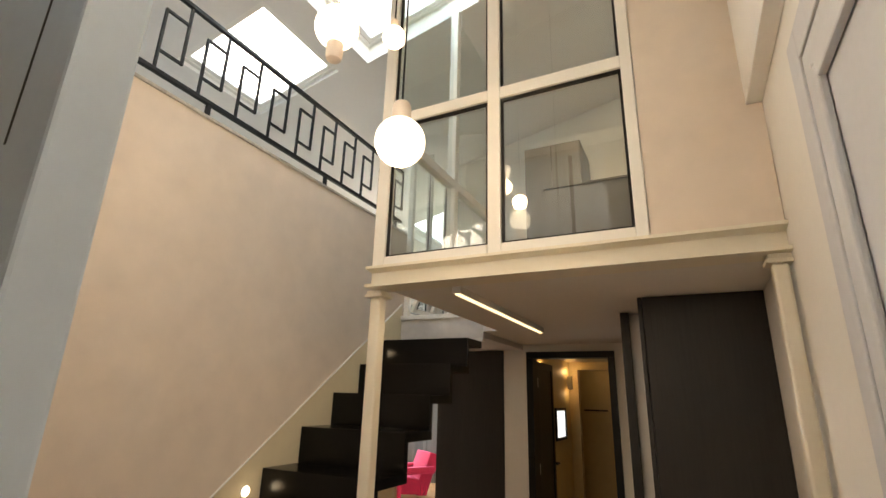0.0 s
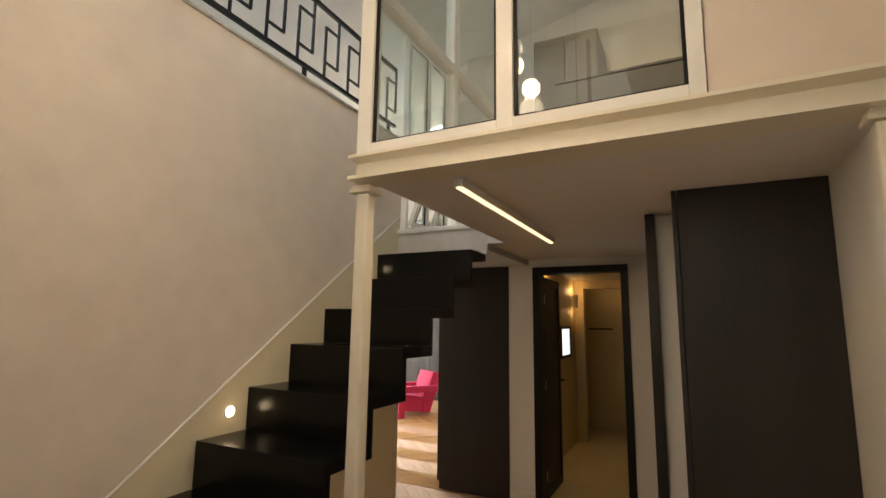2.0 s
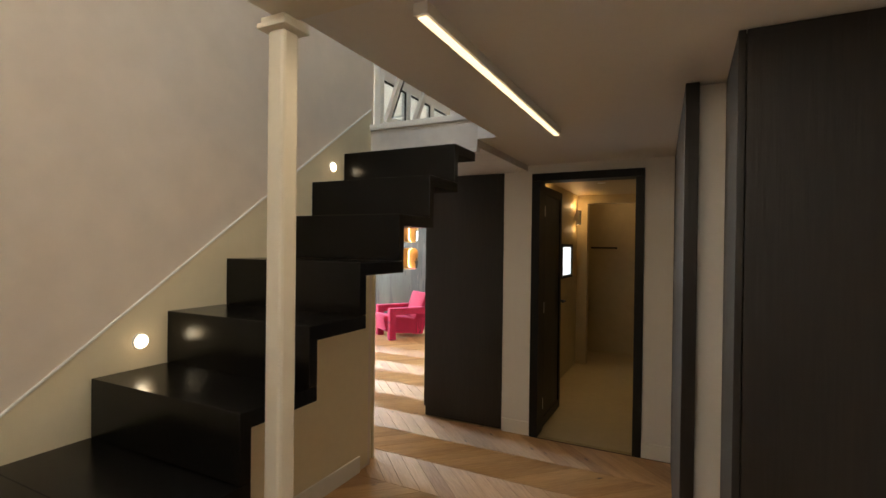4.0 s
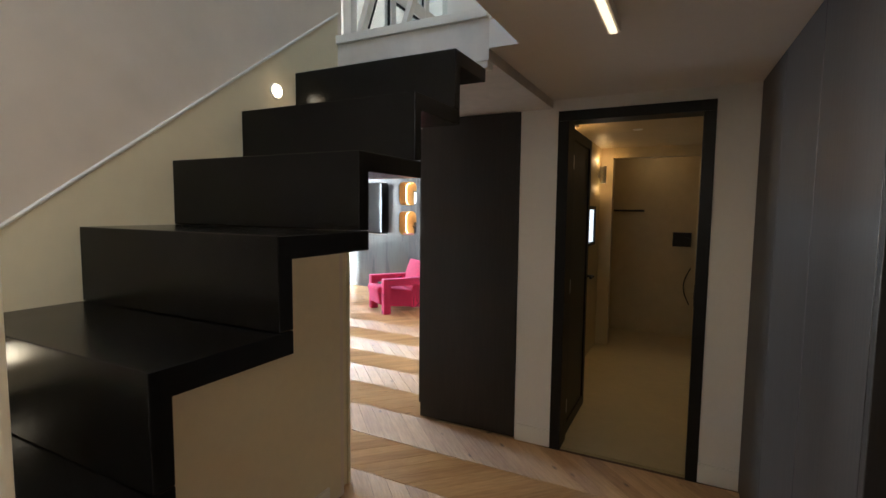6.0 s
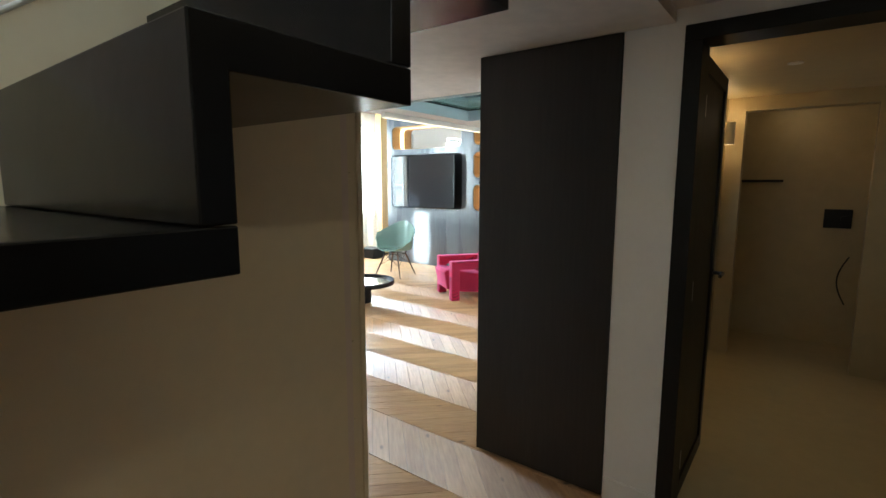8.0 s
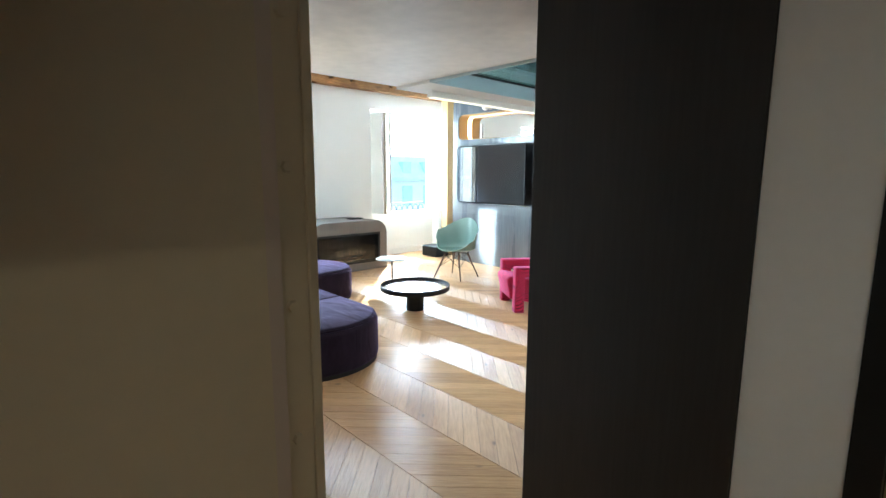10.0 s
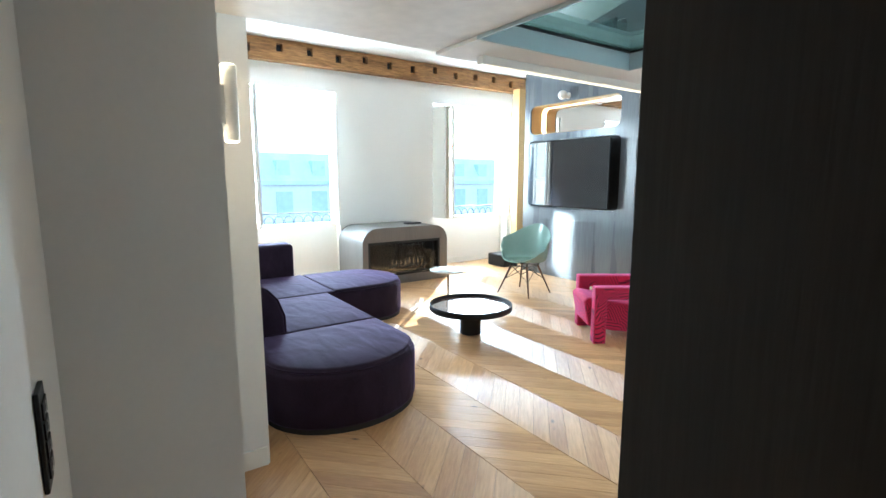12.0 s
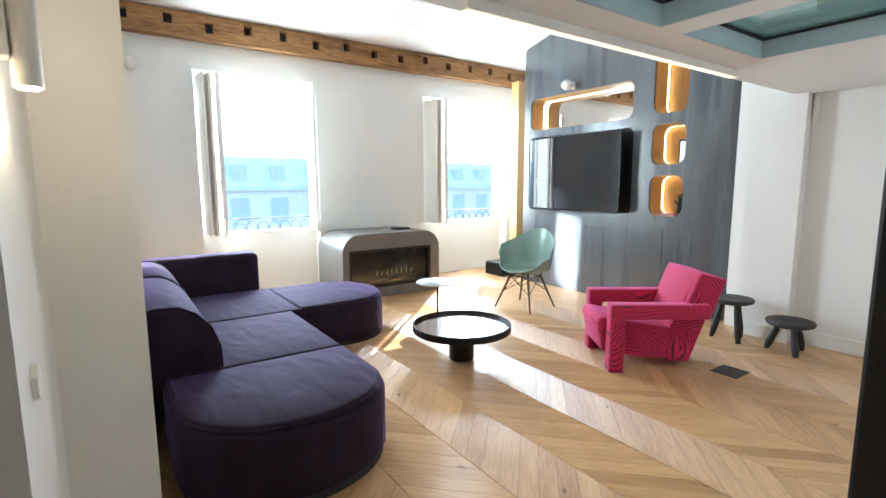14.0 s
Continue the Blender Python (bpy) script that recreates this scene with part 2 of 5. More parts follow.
def linked(name, bm, mat, smooth=False):
    bmesh.ops.recalc_face_normals(bm, faces=bm.faces)
    me = bpy.data.meshes.new(name)
    bm.to_mesh(me)
    bm.free()
    for m in (mat if isinstance(mat, (list, tuple)) else [mat]):
        me.materials.append(m)
    if smooth:
        me.polygons.foreach_set("use_smooth", [True] * len(me.polygons))
        me.set_sharp_from_angle(angle=radians(40))
    return new(name, me)


def part(name, bm, mat, parent, label="", smooth=False):
    ob = linked(name, bm, mat, smooth)
    ob.parent = parent
    if label:
        ob["label"] = label
    return ob


def thing(name, label, category, group="", at=(0, 0, 0), rz=0.0):
    ob = new(name)
    ob.empty_display_size = 0.1
    ob.matrix_basis = pose(*at, 0, 0, rz)
    return tagged(ob, label, category, group)


def structure(name, bm, mat, label="", category="", smooth=False):
    return tagged(linked(name, bm, mat, smooth), label, category, kind="structure")


def prism(points, z0, z1):
    """An upright prism over a plan polygon."""
    bm = bmesh.new()
    lo = [bm.verts.new((x, y, z0)) for x, y in points]
    hi = [bm.verts.new((x, y, z1)) for x, y in points]
    bm.faces.new(lo[::-1])
    bm.faces.new(hi)
    for i in range(len(points)):
        j = (i + 1) % len(points)
        bm.faces.new((lo[i], lo[j], hi[j], hi[i]))
    return bm


def cyl(bm, at, r1, r2, h, seg=24, axis="z"):
    """A cone or cylinder from its base at `at`, along an axis."""
    m = {"z": Matrix(), "x": Matrix.Rotation(radians(90), 4, "Y"), "y": Matrix.Rotation(radians(-90), 4, "X")}[axis]
    bmesh.ops.create_cone(bm, cap_ends=True, segments=seg, radius1=r1, radius2=r2, depth=h, matrix=Matrix.Translation(at) @ m @ Matrix.Translation((0, 0, h / 2)))
    return bm


def rod(bm, a, b, r, r2=None, seg=10):
    a, b = Vector(a), Vector(b)
    q = (b - a).to_track_quat("Z", "Y").to_matrix().to_4x4()
    bmesh.ops.create_cone(bm, cap_ends=True, segments=seg, radius1=r, radius2=r if r2 is None else r2, depth=(b - a).length, matrix=Matrix.Translation((a + b) / 2) @ q)
    return bm


def turned(profile, seg=32):
    """A turned body from (radius, height) pairs."""
    bm = bmesh.new()
    rings = []
    for r, z in profile:
        if r < 1e-5:
            rings.append([bm.verts.new((0, 0, z))])
        else:
            rings.append([bm.verts.new((r * math.cos(2 * math.pi * k / seg), r * math.sin(2 * math.pi * k / seg), z)) for k in range(seg)])
    for a, b in zip(rings, rings[1:]):
        for k in range(seg):
            j = (k + 1) % seg
            f = [a[k % len(a)], a[j % len(a)], b[j % len(b)], b[k % len(b)]]
            f = list(dict.fromkeys(f))
            if len(f) > 2:
                bm.faces.new(f)
    return bm


def round_rect(x0, x1, z0, z1, r, seg=6):
    pts = []
    for cx, cz, a0 in ((x1 - r, z1 - r, 0), (x0 + r, z1 - r, 90), (x0 + r, z0 + r, 180), (x1 - r, z0 + r, 270)):
        for k in range(seg + 1):
            a = radians(a0 + 90 * k / seg)
            pts.append((cx + r * math.cos(a), cz + r * math.sin(a)))
    return pts


def extrude_xz(pts, y0, y1):
    """A prism over an outline in x and z, between two depths."""
    bm = bmesh.new()
    a = [bm.verts.new((x, y0, z)) for x, z in pts]
    b = [bm.verts.new((x, y1, z)) for x, z in pts]
    bm.faces.new(a)
    bm.faces.new(b[::-1])
    for i in range(len(pts)):
        j = (i + 1) % len(pts)
        bm.faces.new((a[i], b[i], b[j], a[j]))
    return bm


def panel_xz(outer, holes, y0, y1):
    """An upright panel in the x-z plane with openings cut right through it."""
    bm = bmesh.new()
    loops = []
    edges = []
    for pts in [outer, *holes]:
        vs = [bm.verts.new((x, y0, z)) for x, z in pts]
        es = [bm.edges.new((vs[i], vs[(i + 1) % len(vs)])) for i in range(len(vs))]
        loops.append(vs)
        edges += es
    bmesh.ops.triangle_fill(bm, use_beauty=True, use_dissolve=False, edges=edges)
    front = list(bm.faces)
    back = {}
    for vs in loops:
        for v in vs:
            back[v] = bm.verts.new((v.co.x, y1, v.co.z))
    for f in front:
        bm.faces.new([back[v] for v in reversed(f.verts)])
    for vs in loops:
        for i in range(len(vs)):
            a, b = vs[i], vs[(i + 1) % len(vs)]
            bm.faces.new((a, b, back[b], back[a]))
    return bm


# ---- structure ----
W = -2.045            # face of the stair wall
DOORY = 5.06          # face of the wall with the bathroom door
LOW, PASSAGE, HALL = 2.11, 2.128, 2.177  # undersides of the ceilings
UP = 2.31             # upper floor


def roof_z(x):
    return 4.886 + 0.23 * x


structure("wall_stair", boxes((W - 0.2, W, -1.2, 4.034, 0, 3.115)), M_PLASTER, "limewashed beige plaster wall beside the black stair", "wall")
structure("trim", boxes((W - 0.22, W + 0.012, -1.2, 4.034, 3.115, 3.135), bevel=0.006), material("rough_stone_coping", (0.5, 0.47, 0.42), 0.85, vary=0.3, scale=20, fine=80, bump=0.6), "rough stone coping on the plaster parapet", "coping")
# painted dado below the sloping line on the stair wall
d = bmesh.new()
slope = 0.744
pts = [(0.79, 0.02), (4.0, 0.02), (4.0, 2.446), (0.79, 2.446 - slope * 3.21)]
a = [d.verts.new((W + 0.001, y, z)) for y, z in pts]
b = [d.verts.new((W + 0.006, y, z)) for y, z in pts]
d.faces.new(a), d.faces.new(b)
for i in range(4):
    d.faces.new((a[i], a[(i + 1) % 4], b[(i + 1) % 4], b[i]))
M_DADO = material("cream_dado_paint", (0.76, 0.67, 0.48), 0.6, vary=0.05, scale=1.4, fine=20, bump=0.04)
structure("trim", d, M_DADO, "smooth cream dado panel with sloping top edge", "wall panel")
# rod added along the slope, where the dado has only a paint edge
t = bmesh.new()
rod(t, (W + 0.006, 0.79, 2.446 - slope * 3.21), (W + 0.006, 4.0, 2.446), 0.006, seg=8)
structure("trim", t, M_FRAME, "thin white line along the dado's sloping paint edge", "trim")

structure("wall_entry", boxes((W, -1.12, 0.58, 0.78, 0, 4.6), (-1.12, 0.59, 0.58, 0.78, 3.6, 5.0)), M_WHITE, "white wall around the entrance opening", "wall")
structure("wall_back", boxes((-2.4, 0.8, -1.4, -1.2, 0, 5.0)), M_WHITE, "plain white wall behind the entrance", "wall")
structure("wall_right", boxes((0.59, 0.79, -1.2, 5.2, 0, 5.1)), M_WHITE, "cream painted wall beside the entrance", "wall")
structure("trim", boxes((0.535, 0.589, -1.2, 2.205, 2.735, 5.0), bevel=0.003), M_WHITE, "boxed-out upper part of the cream wall", "trim")
structure("wall_gallery", boxes((0.16, 0.588, 2.205, 2.36, 2.2525, 5.0)), M_PLASTER, "cream plaster wall beside the glazed upper room", "wall")
structure("wall_west_gallery", boxes((-4.7, -4.5, -1.2, 4.68, 2.31, 4.2)), M_WHITE, "plain white wall of the upper gallery", "wall")
structure("floor_gallery", boxes((-4.5, W - 0.2, -1.2, 4.0, 2.25, UP)), M_WHITE, "plain upper gallery floor", "floor")
structure("wall_passage", boxes((-3.41, W - 0.062, 4.036, 4.15, 0, PASSAGE)), M_WHITE, "white wall of the passage beside the stair", "wall")
structure("wall_sconce", boxes((-4.07, -3.41, 4.036, 4.64, 0, PASSAGE)), M_WHITE, "white wall carrying the cylinder light", "wall")
structure("wall_living_west", boxes((-4.25, -4.07, 4.45, 4.89, 0, 3.95), (-8.6, -4.25, 4.69, 4.89, 0, 3.9)), M_WHITE, "white living room side wall", "wall")
structure("wall_upper_back", boxes((-2.1, 0.59, 5.22, 5.36, UP, 5.0)), M_WHITE, "plain white wall of the upper room", "wall")
structure("wall_door", boxes((-1.45, -1.205, DOORY, 5.2, 0, HALL), (-1.205, -0.385, DOORY, 5.2, 2.10, HALL), (-0.385, 0.59, DOORY, 5.2, 0, HALL)), M_WHITE, "white wall around the bathroom door", "wall")
structure("wall_east_living", boxes((-2.13, -1.95, 5.66, 10.2, 0, 4.5)), M_WHITE, "plain white wall of the living room", "wall")
structure("wall_north", boxes((-4.26, -3.83, 9.56, 9.72, 0, 4.0), (-3.83, -1.95, 9.68, 9.84, 0, 4.5), (-8.6, -4.26, 10.55, 10.75, 0, 4.0), (-4.42, -4.26, 9.72, 10.55, 0, 4.0)), M_WHITE, "white end wall with a shallow pillar", "wall")
XW, XO = -8.25, -8.6
WIN = [(5.68, 7.06), (8.66, 10.27)]
Z0, Z1 = 0.80, 2.64
wall_rows = [(XO, XW, 4.68, WIN[0][0], 0, 3.25), (XO, XW, WIN[0][1], WIN[1][0], 0, 3.25), (XO, XW, WIN[1][1], 10.75, 0, 3.25)]
for y0, y1 in WIN:
    wall_rows += [(XO, XW, y0, y1, Z1, 3.25), (XO, XW - 0.16, y0, y1, 0, Z0)]
structure("wall_windows", boxes(*wall_rows), M_WHITE, "white wall with two tall window openings", "wall")

# ceilings
structure("ceiling_hall", boxes((-1.12, 0.59, 2.25, 5.2, HALL, UP - 0.02), (-1.25, -1.12, 4.0, 5.2, HALL, UP - 0.02)), M_CEIL, "low cream ceiling under the glazed room", "ceiling")
structure("ceiling_passage", boxes((-3.93, -1.25, 4.0, 5.83, PASSAGE, UP)), M_RAWCEIL, "mottled grey plaster ceiling", "ceiling")
GX0, GX1 = -3.58, -2.2
structure("ceiling_living", boxes((-3.93, GX0, 5.83, 9.7, LOW, UP), (GX0, -2.13, 7.03, 7.21, LOW, UP), (GX0, -2.13, 8.07, 9.7, LOW, UP), (GX1, -1.9, 5.83, 8.07, LOW, UP)), M_CEIL, "white mezzanine underside framing glass floor panels", "ceiling")
rf = bmesh.new()


def roof_cells(bm, xs, ys, holes, zf, thick):
    for x0, x1 in zip(xs, xs[1:]):
        for y0, y1 in zip(ys, ys[1:]):
            cx, cy = (x0 + x1) / 2, (y0 + y1) / 2
            if any(h[0] < cx < h[1] and h[2] < cy < h[3] for h in holes):
                continue
            v = [bm.verts.new((x, y, zf(x) + dz)) for dz in (0, thick) for x, y in ((x0, y0), (x1, y0), (x1, y1), (x0, y1))]
            for f in ((3, 2, 1, 0), (4, 5, 6, 7), (0, 1, 5, 4), (1, 2, 6, 5), (2, 3, 7, 6), (3, 0, 4, 7)):
                bm.faces.new([v[i] for i in f])


SKY = [(-3.15, -2.25, 2.20, 3.07), (-2.0, -0.95, 2.15, 3.15), (-3.5, -2.6, 6.2, 7.6)]
roof_cells(rf, [-7.33, -3.5, -3.15, -2.6, -2.25, -2.0, -0.95, 0.9], [-1.4, 2.15, 2.20, 3.07, 3.15, 6.2, 7.6, 10.8], SKY, roof_z, 0.10)
roof_cells(rf, [-8.7, -7.33], [4.6, 10.8], [], lambda x: 3.20, 0.22)
structure("ceiling_roof", rf, M_CEIL, "white sloping roof ceiling with skylight openings", "ceiling")



def sloped_box(bm, x0, x1, y0, y1, lo, hi):
    """A box that follows the slope of the roof, between two heights above its underside."""
    v = [bm.verts.new((x, y, roof_z(x) + dz)) for dz in (lo, hi) for x, y in ((x0, y0), (x1, y0), (x1, y1), (x0, y1))]
    for f in ((3, 2, 1, 0), (4, 5, 6, 7), (0, 1, 5, 4), (1, 2, 6, 5), (2, 3, 7, 6), (3, 0, 4, 7)):
        bm.faces.new([v[i] for i in f])


def ring_of(hole, inset, w, lo, hi):
    x0, x1, y0, y1 = hole[0] + inset, hole[1] - inset, hole[2] + inset, hole[3] - inset
    bm = bmesh.new()
    for q in ((x0, x0 + w, y0, y1), (x1 - w, x1, y0, y1), (x0 + w, x1 - w, y0, y0 + w), (x0 + w, x1 - w, y1 - w, y1)):
        sloped_box(bm, *q, lo, hi)
    return bm


# roof windows: lining, fixed frame, sash and pane
for n, (hole, lift) in enumerate(zip(SKY, (0.03, 0.16, 0.10))):
    th = tagged(new(f"window_{n + 4}"), "white framed roof window in the sloping ceiling", "roof window", kind="structure")
    part("lining", ring_of(hole, -0.02, 0.018, 0.101, lift + 0.10), M_FRAME, th)
    part("window_frame", ring_of(hole, 0.002, 0.028, lift, lift + 0.03), M_FRAME, th)
    sash = part("sash", ring_of(hole, 0.031, 0.036, lift + 0.012, lift + 0.05), M_FRAME, th)
    bm = bmesh.new()
    sloped_box(bm, hole[0] + 0.066, hole[1] - 0.066, hole[2] + 0.066, hole[3] - 0.066, lift + 0.03, lift + 0.036)
    g = part("pane", bm, M_GLASS, sash)
    g.visible_shadow = False

# floor
structure("floor", boxes((-8.6, 0.6, -1.4, 10.75, -0.14, -0.014)), M_GROUT, "oak chevron parquet floor", "floor")
structure("floor_bathroom", boxes((-1.75, 0.2, 5.09, 9.2, -0.014, 0.004)), M_CONCRETE, "smooth ochre microcement bathroom floor", "floor")

# bathroom behind the black door
structure("wall_bathroom", boxes((-1.54, -1.38, 5.2, 7.7, 0, 2.3), (-0.2, -0.04, 5.2, 7.7, 0, 2.3), (-1.7, -1.25, 7.7, 7.82, 0, 2.3), (-0.41, -0.04, 7.7, 7.82, 0, 2.3), (-1.25, -0.41, 7.7, 7.82, 2.09, 2.3),
                                 (-1.7, -1.5, 7.82, 8.55, 0, 2.3), (-0.25, -0.04, 7.82, 8.55, 0, 2.3), (-1.7, -0.04, 8.55, 8.7, 0, 2.3)), M_CONCRETE, "ochre microcement bathroom walls with a shower recess", "wall")
structure("ceiling_bathroom", boxes((-1.7, -0.04, 5.2, 8.7, 2.2, 2.3)), M_CONCRETE, "ochre plaster bathroom ceiling", "ceiling")

# baseboards
structure("baseboard", boxes((-1.445, -1.21, DOORY - 0.014, DOORY - 0.001, 0, 0.11), (-0.38, -0.1, DOORY - 0.014, DOORY - 0.001, 0, 0.11), (W + 0.007, W + 0.02, 0.8, 3.9, 0, 0.11), bevel=0.003), M_FRAME, "low white painted baseboard", "baseboard")
structure("baseboard", boxes((-3.82, -2.14, 9.664, 9.679, 0, 0.12), (-4.25, -3.815, 9.545, 9.559, 0, 0.12), (-8.236, -8.249 + 0.0, 7.08, 8.64, 0, 0.1), (XW - 0.158, XW - 0.146, 5.7, 7.04, 0, 0.1), (XW - 0.158, XW - 0.146, 8.68, 10.25, 0, 0.1), bevel=0.003), M_FRAME, "low white painted baseboard", "baseboard")
structure("baseboard", boxes((-3.409, -3.397, 4.16, 4.635, 0, 0.1), (-4.069, -4.057, 4.66, 4.88, 0, 0.1), bevel=0.003), M_FRAME, "low white painted baseboard", "baseboard")

# steel front beam and posts
prof = [(2.16, 2.150), (2.30, 2.150), (2.30, 2.164), (2.236, 2.171), (2.232, 2.231), (2.30, 2.239), (2.30, 2.252), (2.16, 2.252), (2.16, 2.239), (2.218, 2.231), (2.216, 2.171), (2.16, 2.164)]
bm = bmesh.new()
e0 = [bm.verts.new((-1.128, y, z)) for y, z in prof]
e1 = [bm.verts.new((0.588, y, z)) for y, z in prof]
bm.faces.new(e0), bm.faces.new(e1[::-1])
for i in range(len(prof)):
    j = (i + 1) % len(prof)
    bm.faces.new((e0[i], e1[i], e1[j], e0[j]))
tagged(linked("steel_beam", bm, M_STEELWHITE), "ivory painted steel I-beam carrying the glazed room", "beam", kind="structure")


def steel_post(x, y, w, label):
    th = thing("steel_post", label, "post", at=(x, y, 0))
    part("shaft", soften(boxes((-w / 2, w / 2, -w / 2, w / 2, 0, 2.117)), w * 0.18, 2), M_STEELWHITE, th)
    part("cap_plate", boxes((-w * 0.85, w * 0.85, -w * 0.8, w * 0.8, 2.1175, 2.133), (-w * 0.7, w * 0.7, -w * 0.7, w * 0.7, 2.1335, 2.1495), bevel=0.003), M_STEELWHITE, th)
    part("foot_plate", boxes((-w * 0.85, w * 0.85, -w * 0.8, w * 0.8, 0, 0.012), bevel=0.002), M_STEELWHITE, th)
    return th


steel_post(-1.125, 2.285, 0.062, "ivory painted square steel post under the beam")
steel_post(0.553, 2.235, 0.05, "ivory painted steel post against the cream wall")

# bolted column at the end of the stair wall
th = thing("bolted_column", "cream painted steel column with hexagonal bolt heads", "column", at=(W, 4.035, 0))
part("flange", boxes((-0.061, -0.045, 0.003, 0.103, 0, PASSAGE - 0.002), bevel=0.004), M_DADO, th)
part("lip", boxes((-0.0445, -0.034, 0.078, 0.102, 0, PASSAGE - 0.003), bevel=0.004), M_DADO, th)
for z in (0.28, 0.59, 0.90, 1.215, 1.52, 1.83):
    bm = bmesh.new()
    cyl(bm, (-0.045, 0.04, z), 0.014, 0.011, 0.008, 6, "x")
    part("bolt", bm, M_DADO, th)


# ---- black folded stair ----
def stair():
    th = thing("folded_stair", "black waxed steel zigzag stair fixed to the plaster wall", "stair")
    rise, going, t, rt = 0.215, 0.2885, 0.054, 0.042
    x0, x1 = W + 0.008, -1.262
    for n in range(10):
        z = 2.094 - rise * n
        y = 3.709 - going * n
        zb = max(z - rise + 0.0015, 0)
        end = y + going + rt if n else 3.998
        if z < 0.1:
            break
        pts = [(y, zb), (y, z), (end, z), (end, z - t), (y + rt, z - t), (y + rt, zb)]
        bm = bmesh.new()
        a = [bm.verts.new((x0, q[0], q[1])) for q in pts]
        b = [bm.verts.new((x1, q[0], q[1])) for q in pts]
        bm.faces.new(a), bm.faces.new(b[::-1])
        for i in range(len(pts)):
            bm.faces.new((a[i], b[i], b[(i + 1) % len(pts)], a[(i + 1) % len(pts)]))
        bmesh.ops.recalc_face_normals(bm, faces=bm.faces)
        part("step", soften(bm, 0.0025, 2), M_BLACKSTAIR, th)
    return th


stair()
tagged(linked("landing_beam", boxes((W + 0.002, -1.255, 4.004, 4.06, 2.10, 2.30), (W - 0.19, -1.255, 3.985, 4.075, 2.30, 2.34), bevel=0.004), M_FRAME), "white steel edge beam at the head of the stair", "beam", kind="structure")


# stair wall spots
def step_light(y, z):
    th = thing("step_light", "small round recessed step light in the stair wall", "wall light", "step lights", at=(W + 0.006, y, z))
    bm = bmesh.new()
    cyl(bm, (0, 0, 0), 0.034, 0.032, 0.006, 28, "x")
    part("rim", bm, M_FRAME, th)
    bm = bmesh.new()
    cyl(bm, (0.0062, 0, 0), 0.025, 0.025, 0.003, 28, "x")
    part("lens", bm, M_SPOT, th)
    point_lamp("step_light_glow", (W + 0.05, y, z), 0.012, WARM, 0.02)


for k in (0, 2):
    step_light(2.446 + 0.2885 * 2 * k, 1.125 + 0.2172 * 2 * k)
step_light(1.292, 0.256)


# ---- glazed upper room ----
def glazing():
    th = thing("glazed_screen", "white framed internal glazing of the upper room", "glazing")
    yA, yB = 2.19, 2.25
    top = 4.55
    for x0, x1 in ((-1.112, -1.045), (-0.503, -0.44), (0.11, 0.157)):
        part("mullion", boxes((x0, x1, yA, yB, 2.253, top), bevel=0.004), M_FRAME, th)
    for z0, z1 in ((2.253, 2.302), (3.035, 3.095), (3.95, 4.01)):
        for x0, x1 in ((-1.045, -0.503), (-0.44, 0.11)):
            part("transom", boxes((x0, x1, yA, yB, z0, z1), bevel=0.004), M_FRAME, th)
    for x0, x1 in ((-1.045, -0.503), (-0.44, 0.11)):
        for z0, z1 in ((2.302, 3.035), (3.095, 3.95)):
            g = part("pane", boxes((x0 + 0.004, x1 - 0.004, 2.217, 2.223, z0, z1)), M_GLASS, th)
            g.visible_shadow = False
            part("gasket", boxes((x0, x0 + 0.012, 2.205, 2.216, z0, z1), (x1 - 0.012, x1, 2.205, 2.216, z0, z1), (x0 + 0.012, x1 - 0.012, 2.205, 2.216, z0, z0 + 0.01), (x0 + 0.012, x1 - 0.012, 2.205, 2.216, z1 - 0.016, z1)), M_BLACK, th)
    # side along the stairwell
    for y0, y1 in ((3.05, 3.11), (3.95, 4.02)):
        part("mullion", boxes((-1.14, -1.08, y0, y1, 2.31, top), bevel=0.004), M_FRAME, th)
    for y0, y1 in ((2.25, 3.05), (3.11, 3.95)):
        for z0, z1 in ((2.31, 2.35), (3.035, 3.095)):
            part("transom", boxes((-1.14, -1.08, y0, y1, z0, z1), bevel=0.004), M_FRAME, th)
        for z0, z1 in ((2.35, 3.035), (3.095, 4.5)):
            g = part("pane", boxes((-1.113, -1.107, y0, y1, z0, z1)), M_GLASS, th)
            g.visible_shadow = False


glazing()
structure("floor_upper", boxes((-1.1, 0.59, 2.27, 5.2, UP - 0.018, UP)), M_OAKREST[1], "upper room floor", "floor")
th = thing("wardrobe", "tall grey-brown fitted wardrobe in the glazed room", "wardrobe", at=(0, 0, UP))
part("body", boxes((-1.06, -0.50, 4.67, 5.2, 0, 1.82), bevel=0.004), M_FIREWOOD, th)
for x0 in (-1.055, -0.775):
    part("door", boxes((x0, x0 + 0.27, 4.648, 4.668, 0.02, 1.80), bevel=0.003), M_FIREWOOD, th)
th = thing("headboard", "taupe panel headboard standing in the glazed room", "headboard", at=(0, 0, UP))
part("panel", boxes((-0.76, 0.585, 4.20, 4.25, 0, 1.12), bevel=0.004), M_FIREWOOD, th)
part("top_rail", boxes((-0.762, 0.585, 4.19, 4.26, 1.121, 1.14), bevel=0.003), M_FIREWOOD, th)


